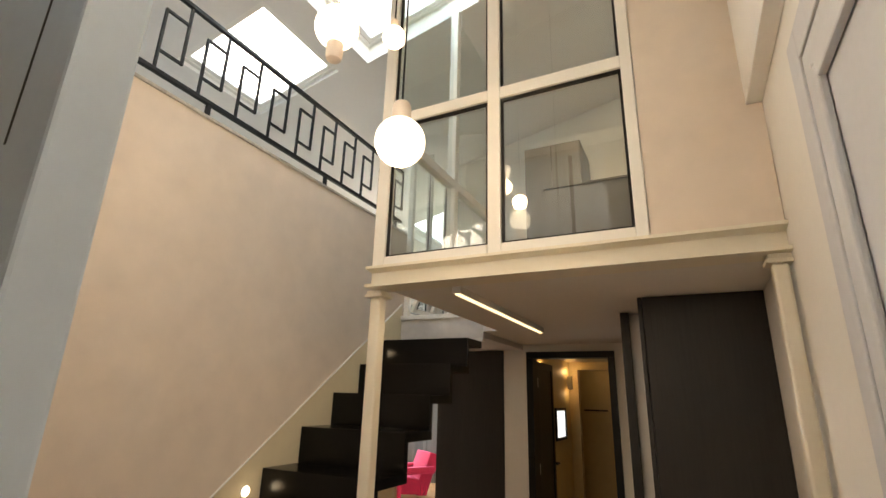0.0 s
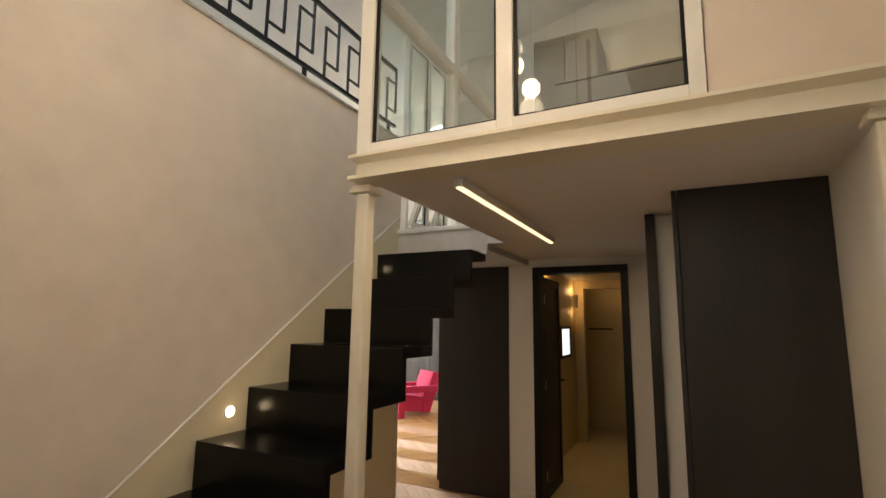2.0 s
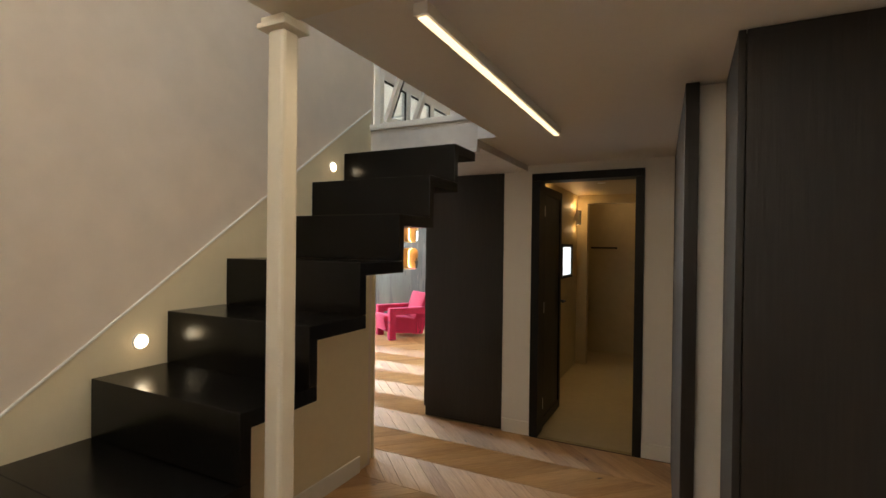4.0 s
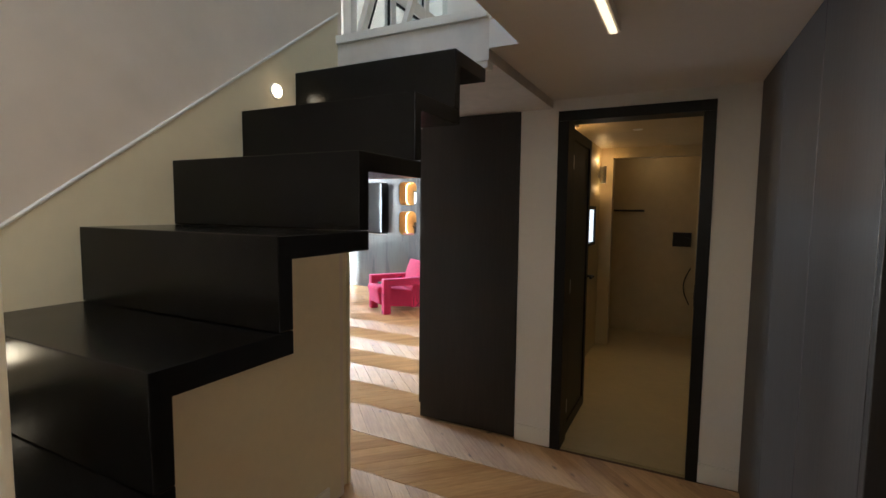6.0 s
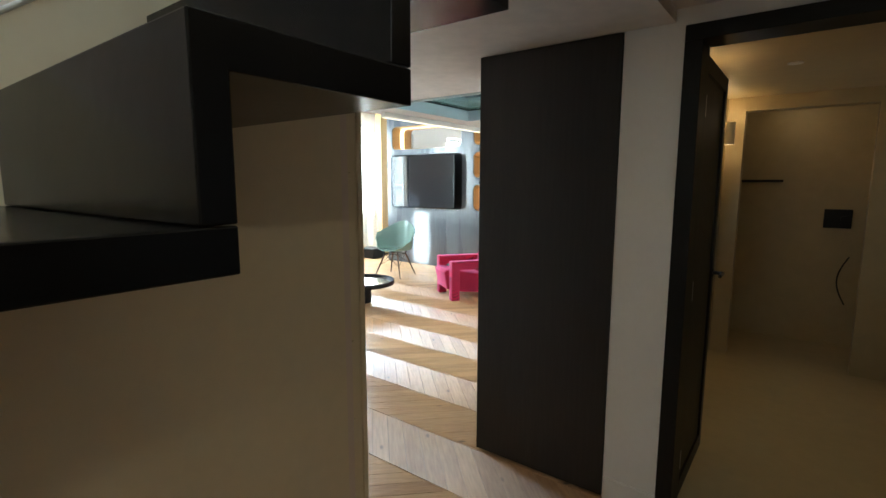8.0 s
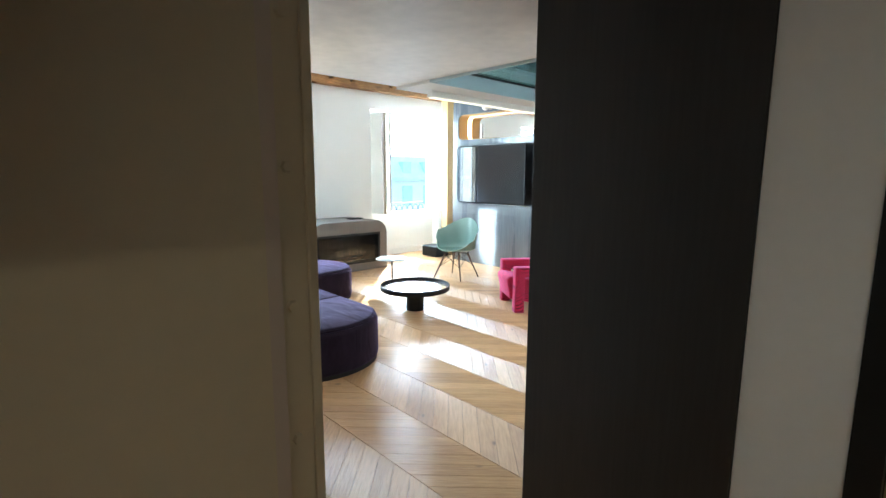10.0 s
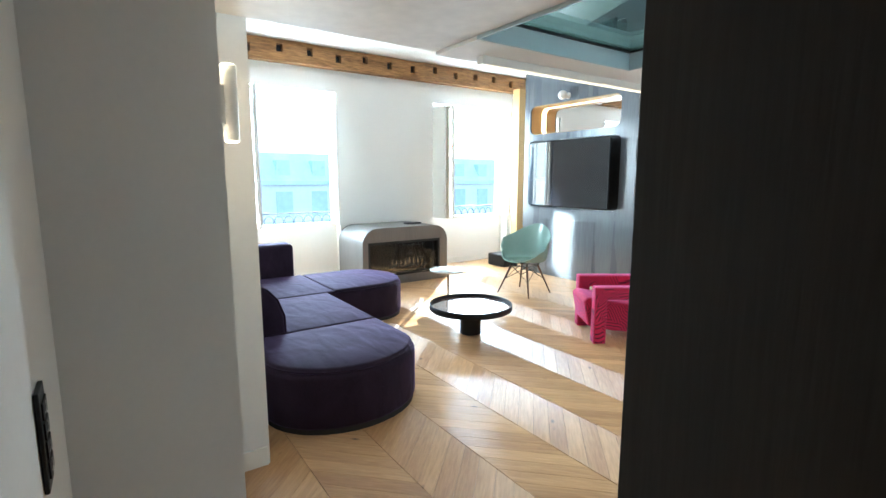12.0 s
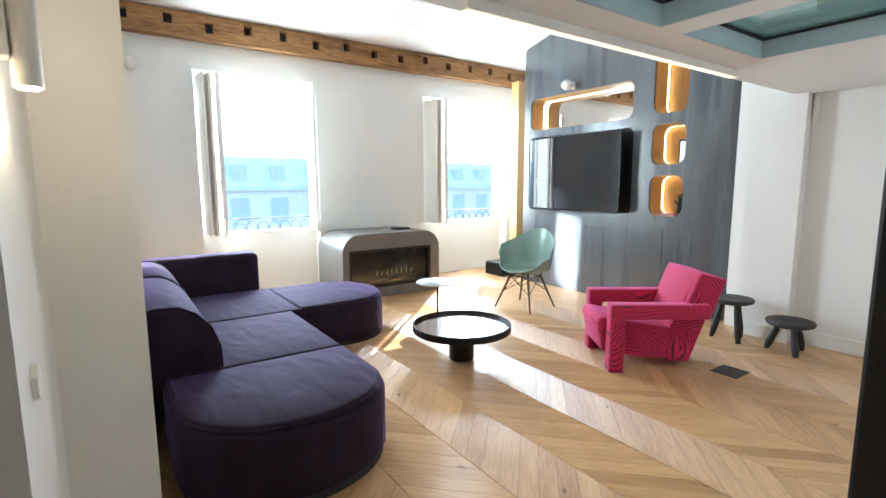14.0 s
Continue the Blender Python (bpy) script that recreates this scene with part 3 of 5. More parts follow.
def track_spot(at, target, label):
    """A small white cylinder spotlight on the sloping ceiling."""
    th = thing("ceiling_spotlight", label, "spotlight", "spotlights in the upper room", at=at)
    d = (Vector(target) - Vector(at)).normalized()
    bm = bmesh.new()
    rod(bm, Vector((0, 0, -0.1)) - d * 0.06, Vector((0, 0, -0.1)) + d * 0.07, 0.035, seg=24)
    part("head", bm, M_FRAME, th, "", True)
    bm = bmesh.new()
    rod(bm, Vector((0, 0, -0.1)) + d * 0.0702, Vector((0, 0, -0.1)) + d * 0.073, 0.028, seg=24)
    part("lens", bm, M_SPOT, th)
    bm = bmesh.new()
    cyl(bm, (0, 0, -0.025), 0.045, 0.045, 0.025, 24)
    rod(bm, (0, 0, -0.08), (0, 0, -0.02), 0.01, seg=10)
    part("mount", bm, M_FRAME, th, "", True)
    sd = bpy.data.lights.new("spotlight_beam", "SPOT")
    sd.energy, sd.color, sd.spot_size, sd.spot_blend, sd.shadow_soft_size = 7, WARM, radians(80), 0.6, 0.03
    so = new("spotlight_beam", sd)
    head = Vector(at) + Vector((0, 0, -0.1)) + d * 0.09
    so.matrix_world = look(tuple(head), tuple(head + d))


track_spot((-0.75, 2.75, roof_z(-0.75)), (-0.1, 4.4, 3.6), "white cylinder spotlight on the upper room ceiling")
track_spot((0.1, 3.4, roof_z(0.1)), (-0.3, 4.7, 3.0), "white cylinder spotlight on the upper room ceiling")


th = thing("glazed_partition", "white framed interior window partition above the stair head", "glazing", at=(-2.06, 0, 0))
for y in (4.1, 4.47, 4.86, 5.28):
    part("mullion", boxes((-0.025, 0.025, y, y + 0.05, 2.345, 4.2), bevel=0.003), M_FRAME, th)
for y0, y1 in ((4.15, 4.47), (4.52, 4.86), (4.91, 5.28)):
    part("transom", boxes((-0.025, 0.025, y0, y1, 2.345, 2.39), bevel=0.003), M_FRAME, th)
    part("transom", boxes((-0.025, 0.025, y0, y1, 2.70, 2.78), bevel=0.003), M_FRAME, th)
    for z0, z1 in ((2.39, 2.70), (2.78, 4.1)):
        g = part("pane", boxes((-0.003, 0.003, y0, y1, z0, z1)), M_GLASS, th)
        g.visible_shadow = False
        part("gasket", boxes((0.004, 0.014, y1 - 0.012, y1, z0, z1), (0.004, 0.014, y0, y1 - 0.012, z1 - 0.012, z1)), M_BLACK, th)

sash = part("open_sash", boxes((-0.018, 0.018, 0, 0.035, 0, 0.62), (-0.018, 0.018, 0.285, 0.32, 0, 0.62), (-0.018, 0.018, 0.035, 0.285, 0, 0.04), (-0.018, 0.018, 0.035, 0.285, 0.58, 0.62), bevel=0.003), M_FRAME, th, "white casement sash tilted open")
sash.matrix_basis = pose(0.03, 4.15, 2.40, 0, 24, -10)
part("gasket", boxes((0.019, 0.024, 0.035, 0.045, 0.04, 0.58)), M_BLACK, sash)
part("stay", boxes((-0.17, 0.02, 4.42, 4.432, 2.50, 2.512)), M_CHROME, th)

# ---- railing ----
def railing():
    th = thing("railing", "black iron railing with interlocking rectangle pattern", "railing", at=(W - 0.06, 0, 0))
    r = 0.011
    part("top_rail", boxes((-0.014, 0.014, -0.9, 4.0, 3.755, 3.783), bevel=0.004), M_BLACK, th)
    part("bottom_rail", boxes((-0.014, 0.014, -0.9, 4.0, 3.238, 3.266), bevel=0.004), M_BLACK, th)
    y = -0.85
    while y < 3.9:
        part("motif", boxes((-r * 0.7, r * 0.7, y, y + 0.014, 3.266, 3.63), (-r * 0.7, r * 0.7, y, y + 0.15, 3.63, 3.644), (-r * 0.7, r * 0.7, y + 0.136, y + 0.15, 3.37, 3.755), (-r * 0.7, r * 0.7, y + 0.014, y + 0.15, 3.37, 3.384)), M_BLACK, th)
        y += 0.2615
    for y in (-0.2, 0.82, 1.85, 2.89, 3.9):
        part("foot", boxes((-0.011, 0.011, y - 0.012, y + 0.012, 3.134, 3.238)), M_BLACK, th)


railing()


# ---- pendants ----
def pendant(x, y, z, r, sign, power, label):
    """A globe with its cap above it (sign 1) or below it (sign -1), hung on a cord from the roof."""
    th = thing("pendant_lamp", label, "pendant lamp", "globe pendants over the stairwell", at=(x, y, z))
    prof = [(0.0, -r)] + [(r * math.sin(math.pi * k / 18), -r * math.cos(math.pi * k / 18)) for k in range(1, 18)] + [(0, r)]
    part("globe", turned(prof, 32), M_GLOBE, th, "glowing opal glass globe", True)
    cr, ch = r * 0.38, r * 1.0
    bm = turned([(0, r * 0.8), (cr, r * 0.8), (cr, r * 0.8 + ch * 0.75), (cr * 0.85, r * 0.8 + ch * 0.93), (cr * 0.4, r * 0.8 + ch), (0, r * 0.8 + ch)], 24)
    if sign < 0:
        for v in bm.verts:
            v.co.z = -v.co.z
    part("cap", bm, M_CAP, th, "pale ceramic cap", True)
    bm = bmesh.new()
    rod(bm, (0, 0, r * 0.8 + ch if sign > 0 else r * 0.99), (0, 0, roof_z(x) - z), 0.003, seg=8)
    part("cord", bm, M_BLACK, th)
    point_lamp("pendant_glow", (x, y, z - sign * (r + 0.06)), power, WARM, 0.05)
    return th


pendant(-0.40, 1.28, 2.312, 0.069, 1, 0.9, "globe pendant with opal glass and pale ceramic cap above")
pendant(-0.657, 1.267, 2.776, 0.07, -1, 0.9, "globe pendant with its pale ceramic cap hanging below")
pendant(-0.653, 1.584, 2.986, 0.045, 1, 0.4, "small globe pendant with pale ceramic cap above")


# ---- ceiling led bars ----
def led_bar(x, y0, y1, z, w, h, power, label):
    th = thing("led_bar", label, "ceiling light", at=(x, 0, z))
    part("housing", boxes((-w / 2, w / 2, y0, y1, -h, 0), bevel=0.002), M_FRAME, th)
    part("diffuser", boxes((-w / 2 + 0.010, w / 2 - 0.010, y0 + 0.012, y1 - 0.012, -h - 0.006, -h - 0.001), bevel=0.001), M_LED, th, "glowing warm diffuser")
    area_lamp("led_bar_light", (x, (y0 + y1) / 2, z - h - 0.012), (x, (y0 + y1) / 2, 0), w * 0.8, y1 - y0, power, (1.0, 0.78, 0.52))
    return th


led_bar(-0.748, 2.40, 3.94, HALL - 0.001, 0.045, 0.035, 0.95, "slim white linear LED bar on the low ceiling")
led_bar(-3.80, 6.03, 8.24, LOW - 0.001, 0.05, 0.045, 1.2, "long white linear LED bar along the mezzanine edge")

# ---- glass floor panels ----
for y0, y1 in ((5.83, 7.03), (7.21, 8.07)):
    th = thing("glass_floor_panel", "green tinted walk-on glass set in the mezzanine floor", "glass floor", "glass floor panels")
    p = part("pane", boxes((GX0 + 0.002, GX1 - 0.002, y0 + 0.002, y1 - 0.002, 2.222, 2.245)), M_FLOORGLASS, th)
    p.visible_shadow = False
    part("gasket", boxes((GX0 + 0.013, GX0 + 0.03, y0 + 0.03, y1 - 0.03, 2.209, 2.220), (GX1 - 0.03, GX1 - 0.013, y0 + 0.03, y1 - 0.03, 2.209, 2.220), (GX0 + 0.013, GX1 - 0.013, y0 + 0.013, y0 + 0.03, 2.209, 2.220), (GX0 + 0.013, GX1 - 0.013, y1 - 0.03, y1 - 0.013, 2.209, 2.220)), M_BLACK, th)
    part("steel_rim", boxes((GX0 + 0.001, GX0 + 0.012, y0 + 0.001, y1 - 0.001, LOW + 0.002, 2.221), (GX1 - 0.012, GX1 - 0.001, y0 + 0.001, y1 - 0.001, LOW + 0.002, 2.221), (GX0 + 0.012, GX1 - 0.012, y0 + 0.001, y0 + 0.012, LOW + 0.002, 2.221), (GX0 + 0.012, GX1 - 0.012, y1 - 0.012, y1 - 0.001, LOW + 0.002, 2.221)), M_SKYTINTSTEEL, th, "painted steel edge with blue skylight put into its colour")


# ---- bathroom door ----
th = tagged(new("door_1"), "black steel framed bathroom door standing open", "door", kind="structure")
th.location = (0, DOORY, 0)
part("frame", boxes((-1.21, -1.145, -0.022, 0.14, 0, 2.045), (-0.435, -0.375, -0.022, 0.14, 0, 2.045), (-1.21, -0.375, -0.022, 0.14, 2.046, 2.105), bevel=0.002), M_BLACK, th)
leaf = part("leaf", boxes((-1.195, -1.155, 0.145, 0.205, 0.012, 2.03), (-1.195, -1.155, 0.74, 0.80, 0.012, 2.03), (-1.195, -1.155, 0.205, 0.74, 1.96, 2.03), (-1.195, -1.155, 0.205, 0.74, 0.012, 0.09), bevel=0.002), M_BLACK, th)
part("strike_plate", boxes((-0.4375, -0.4352, 0.05, 0.08, 0.98, 1.10), (-0.439, -0.4376, 0.058, 0.072, 1.02, 1.06)), M_BLACK, th, "black strike plate")
part("latch_dot", boxes((-0.4405, -0.4392, 0.062, 0.068, 1.037, 1.043)), M_CHROME, th, "small bright steel dot")
part("panel", boxes((-1.183, -1.167, 0.205, 0.74, 0.09, 1.96)), M_DARKWOOD, leaf, "dark bronze panel")
bm = bmesh.new()
rod(bm, (-1.155, 0.745, 1.02), (-1.10, 0.745, 1.02), 0.009)
rod(bm, (-1.105, 0.75, 1.02), (-1.105, 0.64, 1.02), 0.009)
cyl(bm, (-1.155, 0.745, 1.02), 0.024, 0.024, 0.006, 20, "x")
part("handle", bm, M_BLACK, leaf, "black lever handle", True)
for z in (0.22, 1.02, 1.82):
    part("hinge", boxes((-1.156, -1.148, 0.125, 0.15, z - 0.05, z + 0.05), (-1.1545, -1.1485, 0.15, 0.175, z - 0.045, z + 0.045), bevel=0.002), M_CHROME, th)

# bathroom fittings
th = tagged(new("window_3"), "small frosted bathroom window in a black frame", "window", kind="structure")
th.location = (-1.38, 7.05, 1.36)
part("window_frame", boxes((0, 0.025, -0.28, -0.24, -0.2, 0.2), (0, 0.025, 0.24, 0.28, -0.2, 0.2), (0, 0.025, -0.24, 0.24, 0.165, 0.2), (0, 0.025, -0.24, 0.24, -0.2, -0.165), bevel=0.002), M_BLACK, th)
part("pane", boxes((0.004, 0.01, -0.24, 0.24, -0.165, 0.165)), M_FROST, th)
area_lamp("bathroom_window_light", (-1.34, 7.05, 1.36), (0, 7.05, 1.2), 0.4, 0.3, 0.1, (0.9, 0.95, 1))
for y in (6.15, 7.52):
    th = thing("wall_sconce", "white cylinder up-and-down wall light in the bathroom", "wall light", "bathroom sconces", at=(-1.33, y, 1.9))
    bm = bmesh.new()
    cyl(bm, (0, 0, -0.09), 0.035, 0.035, 0.18, 24)
    part("body", bm, M_FRAME, th, "", True)
    part("bracket", boxes((-0.049, -0.02, -0.02, 0.02, -0.03, 0.03)), M_FRAME, th)
    point_lamp("sconce_up", (-1.33, y, 2.05), 0.22, AMBER, 0.02)
    point_lamp("sconce_down", (-1.33, y, 1.75), 0.09, AMBER, 0.02)
point_lamp("shower_glow", (-0.9, 8.2, 2.1), 0.14, (1.0, 0.68, 0.36), 0.05)
th = thing("ceiling_spot", "recessed round ceiling spot in the bathroom", "ceiling light", at=(-0.9, 6.5, 2.2))
bm = bmesh.new()
cyl(bm, (0, 0, -0.006), 0.04, 0.04, 0.005, 24)
part("rim", bm, M_FRAME, th)
sd = bpy.data.lights.new("bathroom_spot", "SPOT")
sd.energy, sd.color, sd.spot_size, sd.spot_blend, sd.shadow_soft_size = 1.6, (1.0, 0.66, 0.28), radians(70), 0.7, 0.04
so = new("bathroom_spot", sd)
so.matrix_world = look((-0.9, 6.5, 2.18), (-0.9, 6.52, 0))
th = thing("shower_control", "square black shower control plate on the wall", "shower control", at=(-0.55, 8.549, 1.18))
part("plate", boxes((-0.10, 0.10, -0.03, 0, -0.085, 0.085), bevel=0.004), M_BLACK, th)
bm = bmesh.new()
cyl(bm, (0.05, -0.05, 0.0), 0.03, 0.03, 0.02, 20, "y")
part("knob", bm, M_BLACK, th)
th = thing("shower_shelf", "slim dark shelf slot in the shower wall", "shelf", at=(-1.1, 8.549, 1.52))
part("ledge", boxes((-0.24, 0.12, -0.03, 0, -0.012, 0.012), bevel=0.002), M_BLACK, th)
th = thing("shower_hose", "black curved shower hose hanging on the wall", "shower hose", at=(-0.44, 8.52, 0.62))
bm = bmesh.new()
prev = None
for k in range(13):
    u = k / 12
    p = (-0.07 * math.sin(math.pi * u), 0, 0.22 - 0.44 * u)
    if prev:
        rod(bm, prev, p, 0.006, seg=8)
    prev = p
part("tube", bm, M_BLACK, th, "", True)

# ---- dark cupboards ----
th = thing("tall_cupboard", "tall dark-stained oak cupboard beside the living room", "cupboard", at=(-1.45, 5.05, 0))
part("side_panel", boxes((-0.712, -0.002, 0, 0.03, 0.012, 2.125), bevel=0.002), M_DARKWOOD, th)
part("body", boxes((-0.69, -0.004, 0.032, 0.6, 0.0, 2.122)), M_DARKWOOD, th)
part("door", boxes((-0.843, -0.692, 0.208, 0.6, 0.012, 2.105), bevel=0.003), M_DARKWOOD, th)
th = thing("tall_cupboard", "tall dark-stained oak cupboard facing the entrance", "cupboard", at=(0.030, 2.955, 0))
part("side_panel", boxes((0, 0.02, 0, 0.52, 0.0, 2.175), bevel=0.002), M_DARKWOOD, th)
part("front_panel", boxes((0.023, 0.558, 0.0, 0.02, 0.03, 2.175), bevel=0.002), M_DARKWOOD, th)
part("body", boxes((0.022, 0.556, 0.022, 0.52, 0.0, 2.17)), M_DARKWOOD, th)
th = thing("wall_cupboard", "run of dark grey fitted cupboards beside the bathroom door", "cupboard", at=(-0.112, 3.405, 0), rz=2.4)
part("end_panel", boxes((0, 0.05, 0, 0.03, 0, 2.175), bevel=0.002), M_DARKWOOD, th)
part("body", boxes((0.022, 0.60, 0.031, 1.62, 0.0, 2.17)), M_WHITE, th)
for k in range(3):
    part("door", boxes((0.0, 0.021, 0.034 + k * 0.53, 0.561 + k * 0.53, 0.02, 2.17), bevel=0.002), M_DARKVENEER, th, "dark grey satin veneer door")

# ---- entrance doors ----
th = tagged(new("door_2"), "pale grey panelled entrance door with moulded frame", "door", kind="structure")
th.location = (0.588, 0, 0)
part("casing", boxes((-0.03, -0.001, 1.55, 1.64, 0, 2.55), (-0.03, -0.001, 0.5, 1.55, 2.46, 2.55), bevel=0.004), M_DOORGREY, th)
part("leaf", boxes((-0.025, -0.001, 0.5, 1.545, 0, 2.455)), M_DOORGREY, th)
part("moulding", boxes((-0.045, -0.026, 1.40, 1.44, 0.1, 2.35), (-0.045, -0.026, 0.5, 1.40, 2.31, 2.35), (-0.038, -0.026, 1.45, 1.465, 0.1, 2.38), bevel=0.006), M_DOORGREY, th)
th = tagged(new("door_3"), "pale entrance door frame with cool daylight in its colour, dark seal", "door frame", kind="structure")
# pale door paint made bluer to carry the landing's cool daylight in its colour
M_DOORCOOL = material("door_paint_with_daylight_tint", (0.58, 0.66, 0.74), 0.4, vary=0.05, scale=3, fine=40, bump=0.04)
part("jamb", boxes((-0.445, -0.2, 0.455, 0.508, 0, 3.6), bevel=0.004), M_DOORCOOL, th)
part("leaf", boxes((-1.12, -0.475, 0.46, 0.507, 0, 3.6), bevel=0.004), M_DOORCOOL, th)
part("seal", boxes((-0.474, -0.446, 0.462, 0.50, 0, 3.59)), M_BLACK, th)
for z0, z1 in ((0.1, 1.815), (1.85, 3.5)):
    part("groove", boxes((-0.2725, -0.2685, 0.4545, 0.4560, z0, z1)), M_DARKBASE, th)
bm = bmesh.new()
cyl(bm, (-0.49, 0.452, 1.97), 0.006, 0.006, 0.008, 12, "y")
part("screw", bm, M_CHROME, th)


# ---- living room: windows ----
def shutter(name, x, y, length, angle, z0, z1, label, parent):
    """A leaf hinged at (x, y) that swings into the room by the angle from the wall."""
    ob = part(name, boxes((0, 0.055, -0.018, 0.018, z0, z1), (length - 0.055, length, -0.018, 0.018, z0, z1), (0.055, length - 0.055, -0.018, 0.018, z0, z0 + 0.09), (0.055, length - 0.055, -0.018, 0.018, z1 - 0.06, z1), (0.055, length - 0.055, -0.018, 0.018, z0 + 0.62, z0 + 0.65), bevel=0.003), M_FRAME, parent, label)
    ob.matrix_basis = pose(x, y, 0, 0, 0, angle)
    return ob


M_CREAM = material("cream_shutter_paint", (0.74, 0.66, 0.54), 0.5, vary=0.06, scale=3, fine=40, bump=0.05)
for n, (y0, y1) in enumerate(WIN):
    th = tagged(new(f"window_{n + 1}"), "tall white French window with both leaves open inwards", "window", kind="structure")
    part("window_frame", boxes((-8.50, -8.44, y0, y0 + 0.045, Z0, Z1), (-8.50, -8.44, y1 - 0.045, y1, Z0, Z1), (-8.50, -8.44, y0 + 0.045, y1 - 0.045, Z1 - 0.05, Z1), bevel=0.004), M_FRAME, th)
    part("window_sill", boxes((-8.60, -8.405, y0, y1, Z0 - 0.03, Z0 + 0.012), bevel=0.004), M_FRAME, th)
    for side, yy, ang in ((0, y0 + 0.135, 7.0), (1, y1 - 0.05, -10.0 if n == 0 else -18.0)):
        leaf = shutter("leaf", -8.43, yy, 0.5, ang, Z0 + 0.015, Z1 - 0.055, "white glazed casement leaf folded open", th)
        g = part("pane", boxes((0.055, 0.445, -0.003, 0.003, Z0 + 0.1, Z1 - 0.115)), M_GLASS, leaf)
        g.visible_shadow = False
        part("espagnolette", boxes((0.47, 0.482, -0.03, -0.018, Z0 + 0.2, Z1 - 0.2), bevel=0.002), M_CHROME, leaf)
    # folding inside shutters on the hinge side
    for k, (dy, ang, mat) in enumerate(((0.035, 2.0, M_FRAME), (0.085, 4.5, M_CREAM))):
        ob = part("folding_shutter", boxes((0, 0.40, -0.014, 0.014, Z0 + 0.02, Z1 - 0.07), (0.05, 0.35, 0.014, 0.020, Z0 + 0.1, Z0 + 0.8), (0.05, 0.35, 0.014, 0.020, Z0 + 0.9, Z1 - 0.15), bevel=0.003), mat, th, "folded inside shutter")
        ob.matrix_basis = pose(-8.36, y0 + dy, 0, 0, 0, ang)

# balcony rail outside each window
for y0, y1 in WIN:
    th = thing("balcony_railing", "black wrought iron balcony railing outside the window", "railing", "window balcony railings", at=(-8.86, (y0 + y1) / 2, 0))
    half = (y1 - y0) / 2 + 0.15
    part("rail", boxes((-0.02, 0.02, -half, half, 0.93, 0.955), (-0.012, 0.012, -half, half, 0.50, 0.515)), M_IRON, th)
    k = -half + 0.1
    while k < half - 0.05:
        bm = bmesh.new()
        for j in range(14):
            a0, a1 = 2 * math.pi * j / 14, 2 * math.pi * (j + 1) / 14
            rod(bm, (0, k + 0.065 * math.cos(a0), 0.83 + 0.075 * math.sin(a0)), (0, k + 0.065 * math.cos(a1), 0.83 + 0.075 * math.sin(a1)), 0.007, seg=5)
            rod(bm, (0, k + 0.065 * math.cos(a0), 0.64 + 0.105 * math.sin(a0)), (0, k + 0.065 * math.cos(a1), 0.64 + 0.105 * math.sin(a1)), 0.007, seg=5)
        part("scroll", bm, M_IRON, th)
        k += 0.145
    part("stone_ledge", boxes((-0.25, 0.24, -half, half, 0.40, 0.50), bevel=0.01), M_STONE, th)

# ---- old oak beam along the window wall ----
th = thing("oak_beam", "weathered old oak beam with empty joist notches", "beam", at=(XW, 0, 0))
rows = []
notch = [(5.07 + 0.394 * k, 3.03 + 0.022 * math.sin(k * 2.3)) for k in range(14)]
y = 4.885
for c, zn in notch:
    rows += [(0.002, 0.14, y, c - 0.04, 2.93, 3.19), (0.002, 0.14, c - 0.04, c + 0.04, 2.93, zn), (0.002, 0.14, c - 0.04, c + 0.04, zn + 0.1, 3.19), (0.002, 0.06, c - 0.04, c + 0.04, zn, zn + 0.1)]
    y = c + 0.04
rows.append((0.002, 0.14, y, 10.54, 2.93, 3.19))
bm = boxes(*rows)
bmesh.ops.subdivide_edges(bm, edges=[e for e in bm.edges if e.calc_length() > 0.25], cuts=3)
for v in bm.verts:
    if v.co.x > 0.1:
        v.co.x += 0.014 * noise.noise(v.co * 3.1)
        v.co.z += 0.012 * noise.noise(v.co * 2.3 + Vector((5, 1, 2)))
part("timber", bm, M_OLDBEAM, th)
# thin black sheets stand in for the shade inside the empty notches
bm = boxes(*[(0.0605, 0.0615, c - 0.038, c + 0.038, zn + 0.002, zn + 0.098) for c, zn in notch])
part("notch_shade", bm, M_BLACK, th)

# honey strip added for the amber lit wall in the corner by the media wall
th = thing("lit_wall_strip", "honey coloured strip standing in for the amber lit corner wall", "post", at=(-7.80, 10.12, 0))
part("shaft", boxes((-0.08, 0.08, -0.09, 0.09, 0, 2.92), bevel=0.008), M_AMBERWOOD, th)

# ---- media wall ----
YT = 9.73
th = thing("media_wall", "grey oak veneer media wall with rounded lit niches", "wall unit")
UL, UR = -7.27, -4.86
NM, NTV = (-7.15, -5.55, 2.11, 2.53), (-7.17, -5.53, 1.03, 2.01)
NS = [(-5.305, -4.925, 2.12, 2.74), (-5.305, -4.925, 1.58, 2.01), (-5.305, -4.925, 1.03, 1.47)]
holes = [round_rect(*NM, 0.10), round_rect(*NTV, 0.08)] + [round_rect(*q, 0.10) for q in NS]
outer = [(UL, 0.0), (UR, 0.0), (UR, roof_z(UR) - 0.01), (UL + 0.05, 3.235), (UL, 3.185)]
part("front_panel", panel_xz(outer, holes, YT, YT + 0.022), M_GREYWOOD, th)
curve = [(UR, YT)]
for k in range(1, 15):
    a = radians(90 * k / 14)
    curve.append((UR + 0.56 * math.sin(a), YT + 0.62 * (1 - math.cos(a))))
back = [(x - 0.02 if i > 10 else x, y + 0.02) for i, (x, y) in enumerate(curve)]
bm = prism(curve + back[::-1], 0.0, 2.98)
